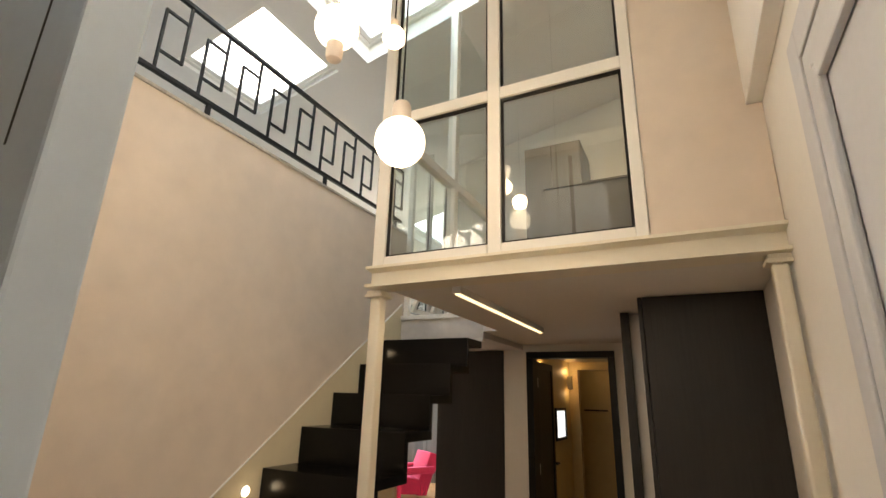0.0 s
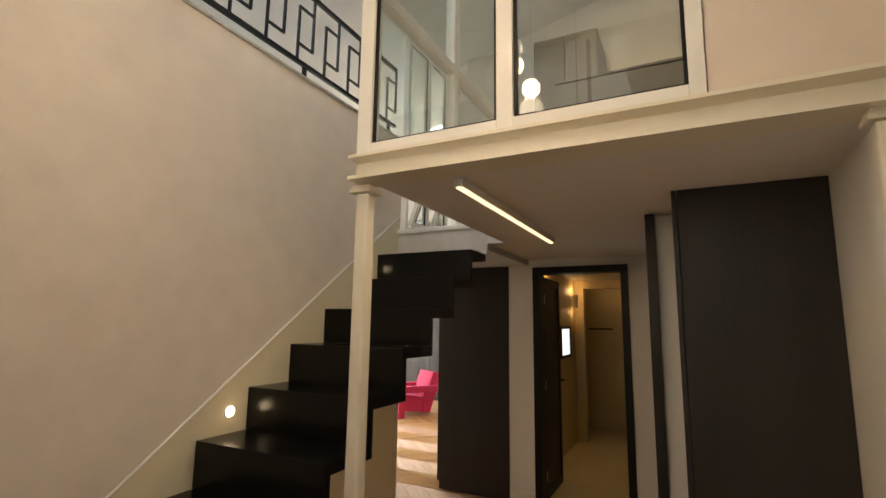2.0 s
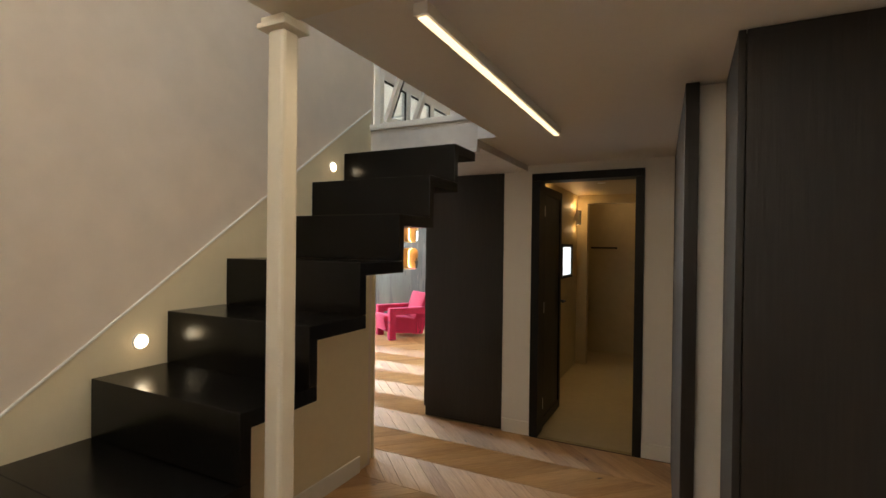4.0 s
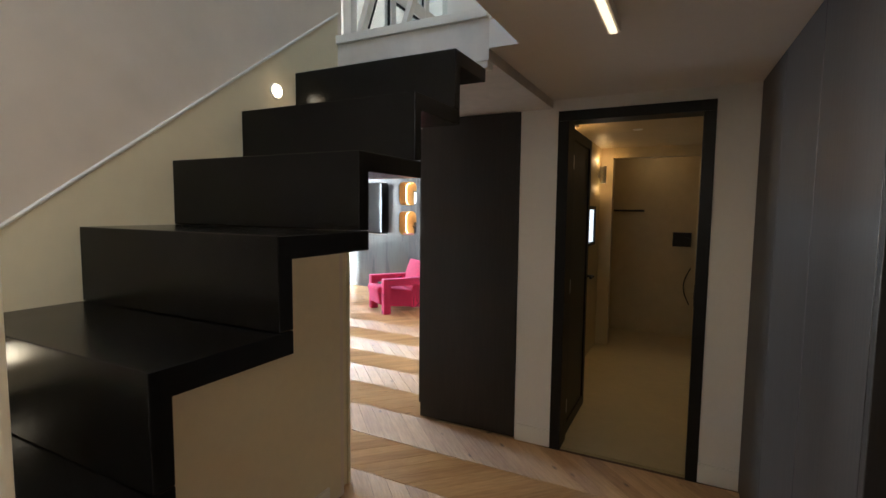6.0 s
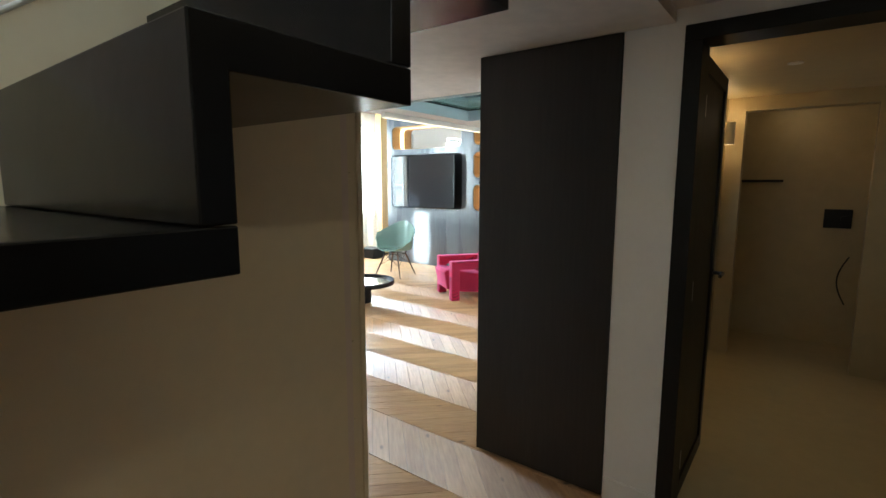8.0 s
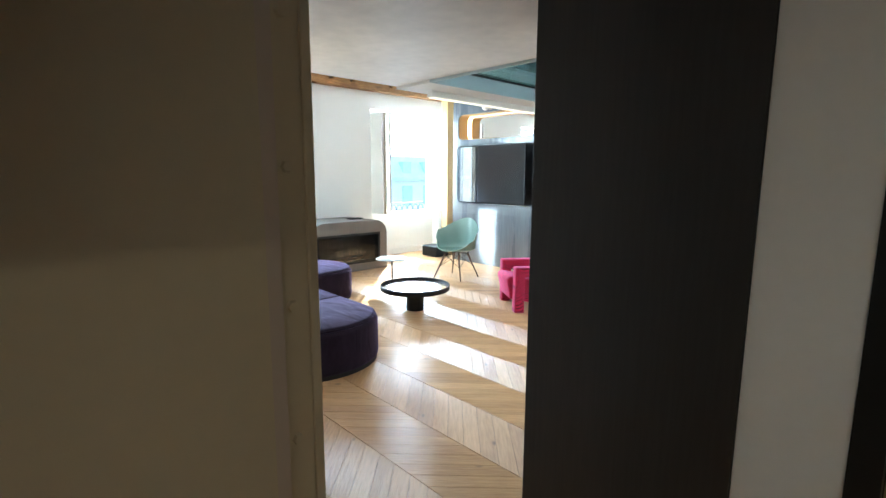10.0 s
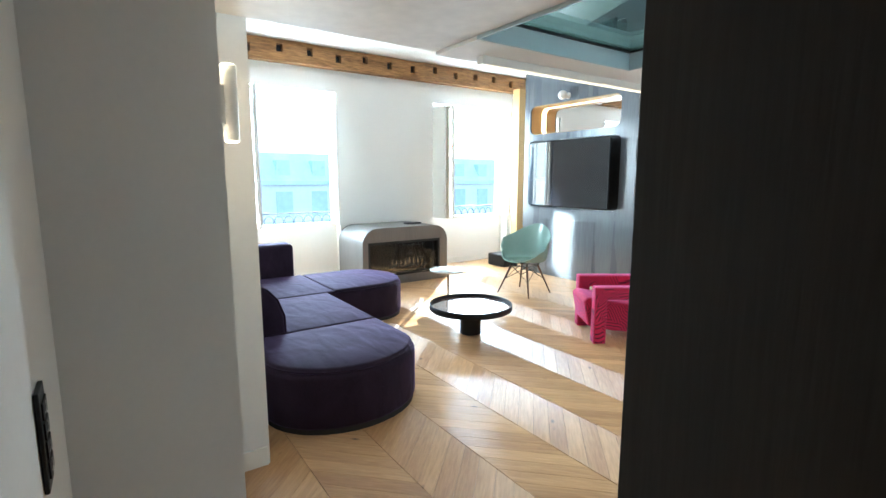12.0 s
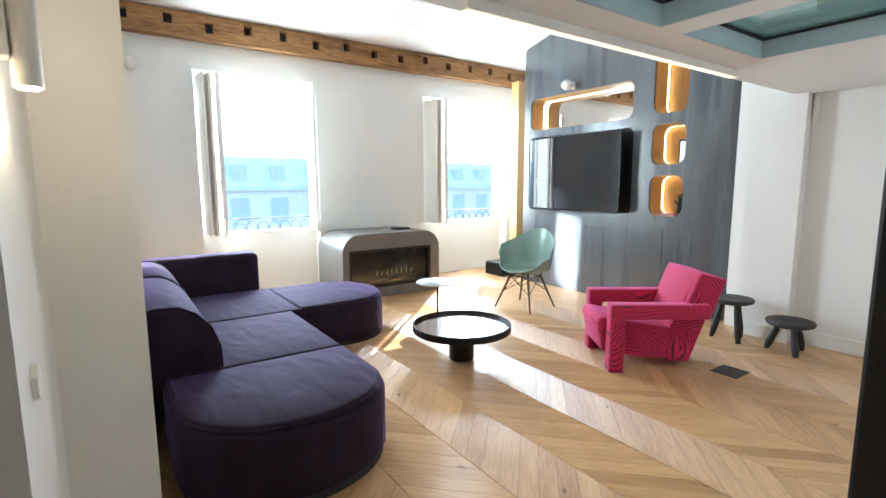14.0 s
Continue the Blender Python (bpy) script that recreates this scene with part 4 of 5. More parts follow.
part("curved_end", bm, M_GREYWOOD, th, "curved grey veneer end panel", True)
part("side_panel", boxes((UL, UL + 0.02, YT + 0.023, 10.5, 0, 3.17)), M_GREYWOOD, th)
for i, q in enumerate([NM] + NS):
    pts = round_rect(*q, 0.10)
    inner = round_rect(q[0] + 0.008, q[1] - 0.008, q[2] + 0.008, q[3] - 0.008, 0.094)
    bm = bmesh.new()
    y0, y1 = YT + 0.0225, YT + 0.28
    lo = [bm.verts.new((x, y0, z)) for x, z in inner]
    hi = [bm.verts.new((x, y1, z)) for x, z in inner]
    lo2 = [bm.verts.new((x, y0, z)) for x, z in pts]
    hi2 = [bm.verts.new((x, y1, z)) for x, z in pts]
    for k in range(len(inner)):
        j = (k + 1) % len(inner)
        bm.faces.new((lo[k], lo[j], hi[j], hi[k]))
        bm.faces.new((lo2[k], hi2[k], hi2[j], lo2[j]))
        bm.faces.new((lo[k], lo2[k], lo2[j], lo[j]))
    lining = part("niche_lining", bm, M_AMBERWOOD, th, "honey oak niche lining", True)
    back_mat = M_MIRROR if i == 0 else M_AMBERWOOD
    part("niche_back", boxes((q[0], q[1], y1 + 0.001, y1 + 0.012, q[2], q[3])), back_mat, th, "mirror back" if i == 0 else "")
    # thin light line round the lining
    strip = round_rect(q[0] + 0.0095, q[1] - 0.0095, q[2] + 0.0095, q[3] - 0.0095, 0.092)
    bm = bmesh.new()
    n_pts = len(strip)
    for k in range(n_pts):
        j = (k + 1) % n_pts
        x0p, z0p = strip[k]
        x1p, z1p = strip[j]
        left = max(x0p, x1p) < (q[0] + q[1]) / 2 or i == 0 and max(x0p, x1p) < q[0] + 0.2
        topp = min(z0p, z1p) > q[3] - 0.11
        if not (left or topp):
            continue
        f = [bm.verts.new(p) for p in ((x0p, YT + 0.235, z0p), (x1p, YT + 0.235, z1p), (x1p, YT + 0.27, z1p), (x0p, YT + 0.27, z0p))]
        bm.faces.new(f)
    part("led_strip", bm, M_LEDAMBER, lining, "warm glowing light line")
for x0, x1, z1 in ((-7.22, -6.75, 0.86), (-6.73, -5.88, 0.86), (-5.305, -5.12, 0.90), (-5.112, -4.93, 0.90)):
    part("cabinet_door", boxes((x0 + 0.003, x1 - 0.003, YT - 0.005, YT - 0.0005, 0.06, z1), bevel=0.0015), M_GREYWOOD, th)
part("plinth", boxes((UL, UR, YT - 0.003, YT - 0.0003, 0.0, 0.05)), M_GREYWOOD, th)

th = thing("television", "large black flat television set into a rounded recess", "television", at=(0, YT, 0))
bm = extrude_xz(round_rect(-7.165, -5.535, 1.035, 2.005, 0.075), 0.024, 0.05)
part("bezel", bm, M_BLACK, th)
tv = part("screen", boxes((-0.792, 0.792, -0.018, 0.012, -0.462, 0.462), bevel=0.004), M_TV, th, "glossy dark screen on a turned bracket")
tv.matrix_basis = pose(-6.35, -0.076, 1.52, 0, 0, -6.2)
for x, z, lab, mat in ((-5.02, 1.588, "small black framed print leaning in the niche", M_BLACK), (-5.03, 1.038, "small dark carved figure in the niche", M_BLACK)):
    if "print" in lab:
        o = thing("framed_print", lab, "picture", at=(x, YT + 0.2, z))
        part("frame", boxes((-0.085, 0.085, 0, 0.015, 0, 0.26), bevel=0.002), mat, o)
        part("picture", boxes((-0.07, 0.02, -0.003, -0.0005, 0.02, 0.24)), M_CHROME, o)
    else:
        o = thing("figurine", lab, "figurine", at=(x, YT + 0.15, z))
        bm = bmesh.new()
        cyl(bm, (0, 0, 0), 0.04, 0.03, 0.06, 16)
        rod(bm, (0, 0, 0.05), (0.01, 0, 0.14), 0.032, 0.03, 14)
        for dx, dz, r in ((-0.06, 0.16, 0.008), (-0.02, 0.225, 0.009), (0.01, 0.235, 0.009), (0.035, 0.22, 0.009)):
            rod(bm, (dx * 0.4, 0, 0.12), (dx, 0, dz), r, r * 0.8, 8)
        part("body", bm, mat, o, "", True)
o = thing("book", "thin pink book lying in the niche", "book", at=(-5.13, YT + 0.14, 1.0385))
part("cover", boxes((-0.1, 0.1, -0.09, 0.09, 0, 0.018), bevel=0.002), material("pink_cover", (0.5, 0.2, 0.3), 0.5), o)


def globe_light(at, axis, label):
    o = thing("globe_wall_light", label, "wall light", "white globe wall lights", at=at)
    prof = [(0.0, -0.062)] + [(0.062 * math.sin(math.pi * k / 14), -0.062 * math.cos(math.pi * k / 14)) for k in range(1, 14)] + [(0, 0.062)]
    part("globe", turned(prof, 24), M_FRAME, o, "", True)
    bm = bmesh.new()
    if axis == "y":
        cyl(bm, (0, 0.05, 0), 0.03, 0.045, 0.07, 20, "y")
    else:
        cyl(bm, (-0.12, 0, 0), 0.045, 0.03, 0.07, 20, "x")
    part("base", bm, M_FRAME, o, "", True)


globe_light((-6.42, YT - 0.12, 2.60), "y", "white globe light on the grey media wall")
globe_light((XW + 0.12, 5.10, 2.60), "x", "white globe light on the window wall")

# black subwoofer in the corner
o = thing("speaker_box", "low black speaker box on the floor in the corner", "speaker", at=(-7.75, 9.75, 0))
part("box", boxes((-0.2, 0.2, -0.16, 0.16, 0, 0.2), bevel=0.02), M_BLACK, o)


# ---- fireplace ----
FX = -7.45
th = thing("fireplace", "grey veneered freestanding fireplace with rounded shoulders", "fireplace", at=(FX, 7.70, 0))


def mantel_outline(half, top, r):
    pts = [(-half, 0.0)]
    for k in range(9):
        a = radians(180 - 90 * k / 8)
        pts.append((-half + r + r * math.cos(a), top - r + r * math.sin(a)))
    for k in range(9):
        a = radians(90 - 90 * k / 8)
        pts.append((half - r + r * math.cos(a), top - r + r * math.sin(a)))
    pts.append((half, 0.0))
    return pts


HALF, FT = 0.68, 0.79
outl = mantel_outline(HALF, FT, 0.22)
hole = [(-0.60, 0.12), (0.55, 0.12), (0.55, 0.60), (-0.60, 0.60)]
bm = panel_xz(outl, [hole], 0.0, 0.14)
bmesh.ops.transform(bm, matrix=Matrix(((0, -1, 0, 0), (1, 0, 0, 0), (0, 0, 1, 0), (0, 0, 0, 1))), verts=bm.verts)
part("mantel", bm, M_FIREWOOD, th, "", True)
bm = extrude_xz(outl, 0.1405, 0.795)
bmesh.ops.transform(bm, matrix=Matrix(((0, -1, 0, 0), (1, 0, 0, 0), (0, 0, 1, 0), (0, 0, 0, 1))), verts=bm.verts)
part("body", bm, M_FIREWOOD, th, "", True)
part("firebox", boxes((-0.139, -0.12, -0.60, 0.55, 0.12, 0.60), (-0.12, -0.002, -0.598, -0.57, 0.121, 0.599), (-0.12, -0.002, 0.52, 0.548, 0.121, 0.599), (-0.12, -0.002, -0.57, 0.52, 0.565, 0.599), (-0.12, -0.002, -0.57, 0.52, 0.121, 0.15)), M_BLACK, th)
g = part("glass_front", boxes((-0.034, -0.030, -0.57, 0.52, 0.15, 0.565)), glass_material("smoked_glass", (0.55, 0.55, 0.55)), th)
g.visible_shadow = False
rng = random.Random(4)
for k in range(9):
    bm = bmesh.new()
    y = -0.32 + 0.08 * k
    rod(bm, (-0.08, y, 0.17 + 0.02 * (k % 2)), (-0.07, y + rng.uniform(0.05, 0.16), 0.19 + rng.uniform(0, 0.1)), 0.016, 0.012, 8)
    part("log", bm, M_OLDBEAM, th)
M_FLAME = material("small_flames", (0.5, 0.3, 0.1), 0.5, emit=(1.0, 0.6, 0.3), strength=0.25)
for k in range(8):
    bm = bmesh.new()
    cyl(bm, (-0.075, -0.2 + 0.07 * k, 0.26), 0.010, 0.001, rng.uniform(0.05, 0.1), 8)
    part("flame", bm, M_FLAME, th, "small pale flame")
o = thing("tray", "small black tray lying on the fireplace top", "tray", at=(FX - 0.35, 8.0, FT + 0.0005))
part("dish", soften(boxes((-0.06, 0.06, -0.12, 0.12, 0, 0.022)), 0.008), M_BLACK, o)


# ---- sofa ----
def stadium(x0, x1, y0, y1, end, squash=1.0, seg=18):
    """A plan outline with one rounded end, '+x' or '+y'."""
    if end == "+x":
        r = (y1 - y0) / 2
        cx, cy = x1 - r * squash, (y0 + y1) / 2
        pts = [(x0, y1), (x0, y0)] + [(cx + r * squash * math.cos(radians(-90 + 180 * k / seg)), cy + r * math.sin(radians(-90 + 180 * k / seg))) for k in range(seg + 1)]
    else:
        r = (x1 - x0) / 2
        cx, cy = (x0 + x1) / 2, y1 - r * squash
        pts = [(x0, y0), (x1, y0)] + [(cx + r * math.cos(radians(180 * k / seg)), cy + r * squash * math.sin(radians(180 * k / seg))) for k in range(seg + 1)]
    return pts


def cushion(points, z0, z1, r, crown=0.0, seg=4):
    """An upholstered slab with rounded top and bottom edges over a plan outline."""
    c = Vector((sum(p[0] for p in points) / len(points), sum(p[1] for p in points) / len(points)))
    n = len(points)

    def ring(off, z):
        out = []
        for i in range(n):
            p0, p1, p2 = Vector(points[i - 1]), Vector(points[i]), Vector(points[(i + 1) % n])
            d1, d2 = (p1 - p0), (p2 - p1)
            d1 = d1.normalized() if d1.length > 1e-6 else d2.normalized()
            d2 = d2.normalized() if d2.length > 1e-6 else d1
            nn = Vector((-(d1.y + d2.y), d1.x + d2.x))
            nn = nn.normalized() if nn.length > 1e-6 else Vector((0, 0))
            k = 1 / max(0.5, math.sqrt(max(0.0, (1 + d1.dot(d2)) / 2)))
            q = p1 + nn * off * k
            out.append((q.x, q.y, z))
        return out
    bm = bmesh.new()
    levels = [ring(r * (1 - math.sin(radians(90 * k / seg))), z0 + r * (1 - math.cos(radians(90 * k / seg)))) for k in range(seg + 1)]
    levels += [ring(r * (1 - math.cos(radians(90 * k / seg))), z1 - r * (1 - math.sin(radians(90 * k / seg)))) for k in range(seg + 1)]
    levels += [ring(r + 0.10, z1 + crown * 0.7)]
    vs = [[bm.verts.new(p) for p in lv] for lv in levels]
    for a_, b_ in zip(vs, vs[1:]):
        for i in range(n):
            j = (i + 1) % n
            bm.faces.new((a_[i], a_[j], b_[j], b_[i]))
    bm.faces.new(vs[0][::-1])
    top = bm.verts.new((c.x, c.y, z1 + crown))
    for i in range(n):
        bm.faces.new((vs[-1][i], vs[-1][(i + 1) % n], top))
    return bm


def piping(points, z, r, closed=True):
    bm = bmesh.new()
    n = len(points)
    for i in range(n if closed else n - 1):
        p, q = points[i], points[(i + 1) % n]
        if (Vector(p) - Vector(q)).length > 1e-4:
            rod(bm, (*p, z), (*q, z), r, seg=6)
    return bm


th = thing("corner_sofa", "low aubergine velvet corner sofa with rounded chaise ends", "sofa")
A = stadium(-5.97, -4.10, 4.97, 5.98, "+x", 0.85)
B = stadium(-6.97, -5.98, 4.97, 6.95, "+y", 0.85)
SEAT = 0.375
for nm, pts in (("chaise", A), ("chaise", B)):
    base = part(nm, cushion(pts, 0.02, SEAT - 0.012, 0.04), M_VELVET, th, "", True)
    part("plinth", prism([(Vector(p) * 0.97 + Vector((sum(q[0] for q in pts) / len(pts), sum(q[1] for q in pts) / len(pts))) * 0.03)[:] for p in pts], 0.0, 0.05), M_DARKBASE, base)
A1 = stadium(-4.955, -4.125, 4.995, 5.955, "+x", 0.85)
A2 = [(-5.97, 5.955), (-5.97, 4.995), (-4.96, 4.995), (-4.96, 5.955)]
B1 = stadium(-6.945, -6.005, 6.035, 6.925, "+y", 0.85)
B2 = [(-6.945, 4.995), (-5.98, 4.995), (-5.98, 6.03), (-6.945, 6.03)]
for pts in (A1, A2, B1, B2):
    part("seat_cushion", cushion(pts, SEAT - 0.06, SEAT + 0.012, 0.024, 0.02), M_VELVET, th, "", True)
for pts in (A1, B1):
    part("piping", piping(pts, SEAT - 0.008, 0.0085), M_VELVET, th, "", True)
for x, y in ((-4.109, 5.563), (-6.05, 6.742), (-5.45, 5.98)):
    bm = bmesh.new()
    rod(bm, (x, y, 0.06), (x, y, SEAT - 0.03), 0.004, seg=6)
    part("seam", bm, M_VELVET, th)
for x0, x1 in ((-6.05, -4.98), (-6.9, -6.07)):
    pts = [(4.905, 0.14), (5.22, 0.14), (5.265, 0.36), (5.262, 0.50), (5.22, 0.62), (5.15, 0.70), (5.07, 0.745), (4.96, 0.75), (4.91, 0.735)]
    bm = bmesh.new()
    lo = [bm.verts.new((x0, y, z)) for y, z in pts]
    hi = [bm.verts.new((x1, y, z)) for y, z in pts]
    bm.faces.new(lo), bm.faces.new(hi[::-1])
    for i in range(len(pts)):
        j = (i + 1) % len(pts)
        bm.faces.new((lo[i], hi[i], hi[j], lo[j]))
    bmesh.ops.recalc_face_normals(bm, faces=bm.faces)
    back = part("backrest", soften(bm, 0.03, 3), M_VELVET, th, "", True)
    for xe in (x0 + 0.012, x1 - 0.012):
        bm = bmesh.new()
        for p, q in zip(pts[1:], pts[2:]):
            rod(bm, (xe, p[0], p[1]), (xe, q[0], q[1]), 0.007, seg=6)
        part("piping", bm, M_VELVET, back, "", True)
part("backrest", soften(boxes((-7.19, -6.95, 5.0, 5.96, 0.10, 0.74)), 0.05, 4), M_VELVET, th, "", True)


# ---- tables ----
th = thing("coffee_table", "round black coffee table with raised rim and glossy top", "coffee table", at=(-5.17, 7.05, 0))
part("pedestal", turned([(0, 0), (0.098, 0), (0.1, 0.005), (0.1, 0.235), (0, 0.235)], 40), M_BLACK, th, "", True)
part("rim", turned([(0.36, 0.235), (0.388, 0.235), (0.392, 0.24), (0.392, 0.285), (0.388, 0.29), (0.382, 0.29), (0.379, 0.285), (0.379, 0.256), (0.36, 0.256), (0.36, 0.235)], 64), M_BLACK, th, "", True)
part("tabletop", turned([(0, 0.236), (0.361, 0.236), (0.378, 0.2565), (0.378, 0.262), (0, 0.262)], 64), material("dark_lacquered_mirror_glass", (0.10, 0.06, 0.05), 0.05, vary=0.05, bump=0, spec=1.0, coat=1.0, rough_vary=0.0), th, "glossy smoked glass top", True)

th = thing("side_table", "small round grey side table on a slim stem", "side table", at=(-6.12, 7.46, 0))
part("tabletop", turned([(0, 0.405), (0.205, 0.405), (0.212, 0.41), (0.212, 0.416), (0.207, 0.42), (0, 0.42)], 48), material("grey_lacquer", (0.42, 0.44, 0.44), 0.2, vary=0.03, bump=0, coat=0.4), th, "", True)
part("stem", turned([(0, 0.012), (0.011, 0.012), (0.011, 0.404), (0, 0.404)], 16), M_BLACK, th, "", True)
part("base", turned([(0, 0), (0.15, 0), (0.15, 0.008), (0.13, 0.014), (0, 0.016)], 40), M_BLACK, th, "", True)


# ---- shell chair ----
def shell_chair(at, rz):
    th = thing("shell_armchair", "sea-green moulded shell armchair on walnut dowel legs", "chair", at=at, rz=rz)
    bm = bmesh.new()
    nu, nv = 33, 20
    grid = []
    for i in range(nu):
        a = -math.pi + 2 * math.pi * i / (nu - 1)      # 0 is the front, +-pi the back
        row = []
        s = math.sin(a)
        c = math.cos(a)
        backness = max(0.0, -c)
        h_back, h_arm, h_front = 0.875, 0.69, 0.425
        wb = backness ** 1.6
        wf = max(0.0, c) ** 0.6
        wa = max(0.0, 1 - wb - wf) if c <= 0 else (1 - wf)
        tot = wb + wf + wa
        rim_z = (wb * h_back + wf * h_front + wa * h_arm) / tot
        rx = 0.335 - 0.075 * wb
        ry = 0.27 if c > 0 else 0.30
        rim = Vector((rx * s * (1.0 if c < 0.3 else 0.92), -ry * c, rim_z))
        for j in range(nv):
            u = j / (nv - 1)
            flat = min(1.0, u / 0.62)
            rise_ = max(0.0, (u - 0.55) / 0.45)
            p = Vector((rim.x * flat ** 0.9 * (0.86 + 0.14 * rise_), rim.y * flat ** 0.9 * (0.86 + 0.14 * rise_), 0.415 + 0.012 * flat ** 2 + (rim.z - 0.427) * (rise_ ** 1.35)))
            if rise_ > 0.9 and wf < 0.5:
                p.x *= 1 + 0.05 * (rise_ - 0.9) * 10
                p.y *= 1 + 0.03 * (rise_ - 0.9) * 10
            row.append(bm.verts.new(p))
        grid.append(row)
    for i in range(nu - 1):
        for j in range(nv - 1):
            bm.faces.new((grid[i][j], grid[i + 1][j], grid[i + 1][j + 1], grid[i][j + 1]))
    bmesh.ops.remove_doubles(bm, verts=bm.verts, dist=0.002)
    bmesh.ops.recalc_face_normals(bm, faces=bm.faces)
    bmesh.ops.solidify(bm, geom=bm.faces[:], thickness=0.008)
    part("shell", bm, M_MINT, th, "", True)
    feet = [(-0.24, -0.235), (0.24, -0.235), (0.24, 0.235), (-0.24, 0.235)]
    tops = [(x * 0.5, y * 0.5, 0.36) for x, y in feet]
    for (x, y), t_ in zip(feet, tops):
        bm = bmesh.new()
        rod(bm, (x, y, 0), t_, 0.008, 0.015, 12)
        part("leg", bm, M_WALNUT, th, "", True)
    for i in range(4):
        j = (i + 1) % 4
        bm = bmesh.new()
        a1 = Vector((*feet[i], 0)).lerp(Vector(tops[i]), 0.5)
        b1 = Vector((*feet[j], 0)).lerp(Vector(tops[j]), 0.5)
        rod(bm, a1, Vector(tops[j]), 0.004, seg=6)
        rod(bm, b1, Vector(tops[i]), 0.004, seg=6)
        rod(bm, Vector(tops[i]), Vector(tops[j]), 0.006, seg=6)
        part("wire_brace", bm, M_BLACK, th)
    for t_ in tops:
        bm = bmesh.new()
        rod(bm, t_, (t_[0] * 1.15, t_[1] * 1.15, 0.42), 0.012, seg=10)
        part("mount", bm, M_BLACK, th)


shell_chair((-6.07, 8.62, 0), 10)


# ---- red armchair ----
def pattern_material():
    """Dark stripes on crimson cloth, in patches that change direction."""
    m = bpy.data.materials.new("crimson_striped_cloth")
    m.use_nodes = True
    n, l = m.node_tree.nodes, m.node_tree.links
    b = n["Principled BSDF"]
    b.inputs["Roughness"].default_value = 0.85
    b.inputs["Sheen Weight"].default_value = 0.45
    b.inputs["Sheen Tint"].default_value = (1.0, 0.32, 0.72, 1)
    tc = n.new("ShaderNodeTexCoord")
    vo = n.new("ShaderNodeTexVoronoi")
    vo.inputs["Scale"].default_value = 7.0
    l.new(tc.outputs["Object"], vo.inputs["Vector"])
    sep = n.new("ShaderNodeSeparateColor")
    l.new(vo.outputs["Color"], sep.inputs[0])
    ang = n.new("ShaderNodeMath")
    ang.operation = "MULTIPLY"
    ang.inputs[1].default_value = 6.28
    l.new(sep.outputs[0], ang.inputs[0])
    vr = n.new("ShaderNodeVectorRotate")
    vr.rotation_type = "AXIS_ANGLE"
    l.new(tc.outputs["Normal"], vr.inputs["Axis"])
    l.new(tc.outputs["Object"], vr.inputs["Vector"])
    l.new(ang.outputs[0], vr.inputs["Angle"])
    wv = n.new("ShaderNodeTexWave")
    wv.inputs["Scale"].default_value = 19
    wv.inputs["Distortion"].default_value = 0.0
    wv.bands_direction = "DIAGONAL"
    l.new(vr.outputs[0], wv.inputs["Vector"])
    rp = n.new("ShaderNodeValToRGB")
    rp.color_ramp.elements[0].position, rp.color_ramp.elements[1].position = 0.20, 0.36
    rp.color_ramp.elements[0].color = (0.10, 0.005, 0.022, 1)
    rp.color_ramp.elements[1].color = (0.56, 0.008, 0.07, 1)
    l.new(wv.outputs["Fac"], rp.inputs["Fac"])
    l.new(rp.outputs["Color"], b.inputs["Base Color"])
    nz = n.new("ShaderNodeTexNoise")
    nz.inputs["Scale"].default_value = 260
    bp = n.new("ShaderNodeBump")
    bp.inputs["Strength"].default_value, bp.inputs["Distance"].default_value = 0.25, 0.004
    l.new(nz.outputs["Fac"], bp.inputs["Height"])
    l.new(bp.outputs["Normal"], b.inputs["Normal"])
    return m


M_RED = pattern_material()


def side_profile(pts, x0, x1, bevel):
    """A slab between two x, over an outline in y and z."""
    bm = bmesh.new()
    a_ = [bm.verts.new((x0, y, z)) for y, z in pts]
    b_ = [bm.verts.new((x1, y, z)) for y, z in pts]
    bm.faces.new(a_), bm.faces.new(b_[::-1])
    for i in range(len(pts)):
        j = (i + 1) % len(pts)
        bm.faces.new((a_[i], b_[i], b_[j], a_[j]))
    bmesh.ops.recalc_face_normals(bm, faces=bm.faces)
    return soften(bm, bevel, 3)


th = thing("angular_armchair", "crimson patterned cloth armchair with angular frame arms", "armchair", at=(-4.32, 8.265, 0), rz=-35.3)
for x0, x1 in ((-0.325, -0.215), (0.215, 0.325)):
    part("armrest", side_profile([(-0.41, 0.0), (-0.30, 0.0), (-0.30, 0.40), (0.31, 0.40), (0.31, 0.51), (-0.41, 0.51)], x0, x1, 0.012), M_RED, th, "", True)
part("seat", side_profile([(-0.43, 0.13), (-0.475, 0.36), (-0.44, 0.395), (0.14, 0.30), (0.24, 0.20), (0.20, 0.055), (-0.20, 0.085)], -0.212, 0.212, 0.02), M_RED, th, "", True)
part("backrest", side_profile([(0.06, 0.30), (0.245, 0.71), (0.29, 0.728), (0.425, 0.69), (0.435, 0.665), (0.225, 0.045), (0.06, 0.05)], -0.214, 0.214, 0.016), M_RED, th, "", True)
part("back_slab", side_profile([(0.13, 0.42), (0.25, 0.735), (0.445, 0.685), (0.35, 0.41)], -0.27, 0.27, 0.02), M_RED, th, "", True)


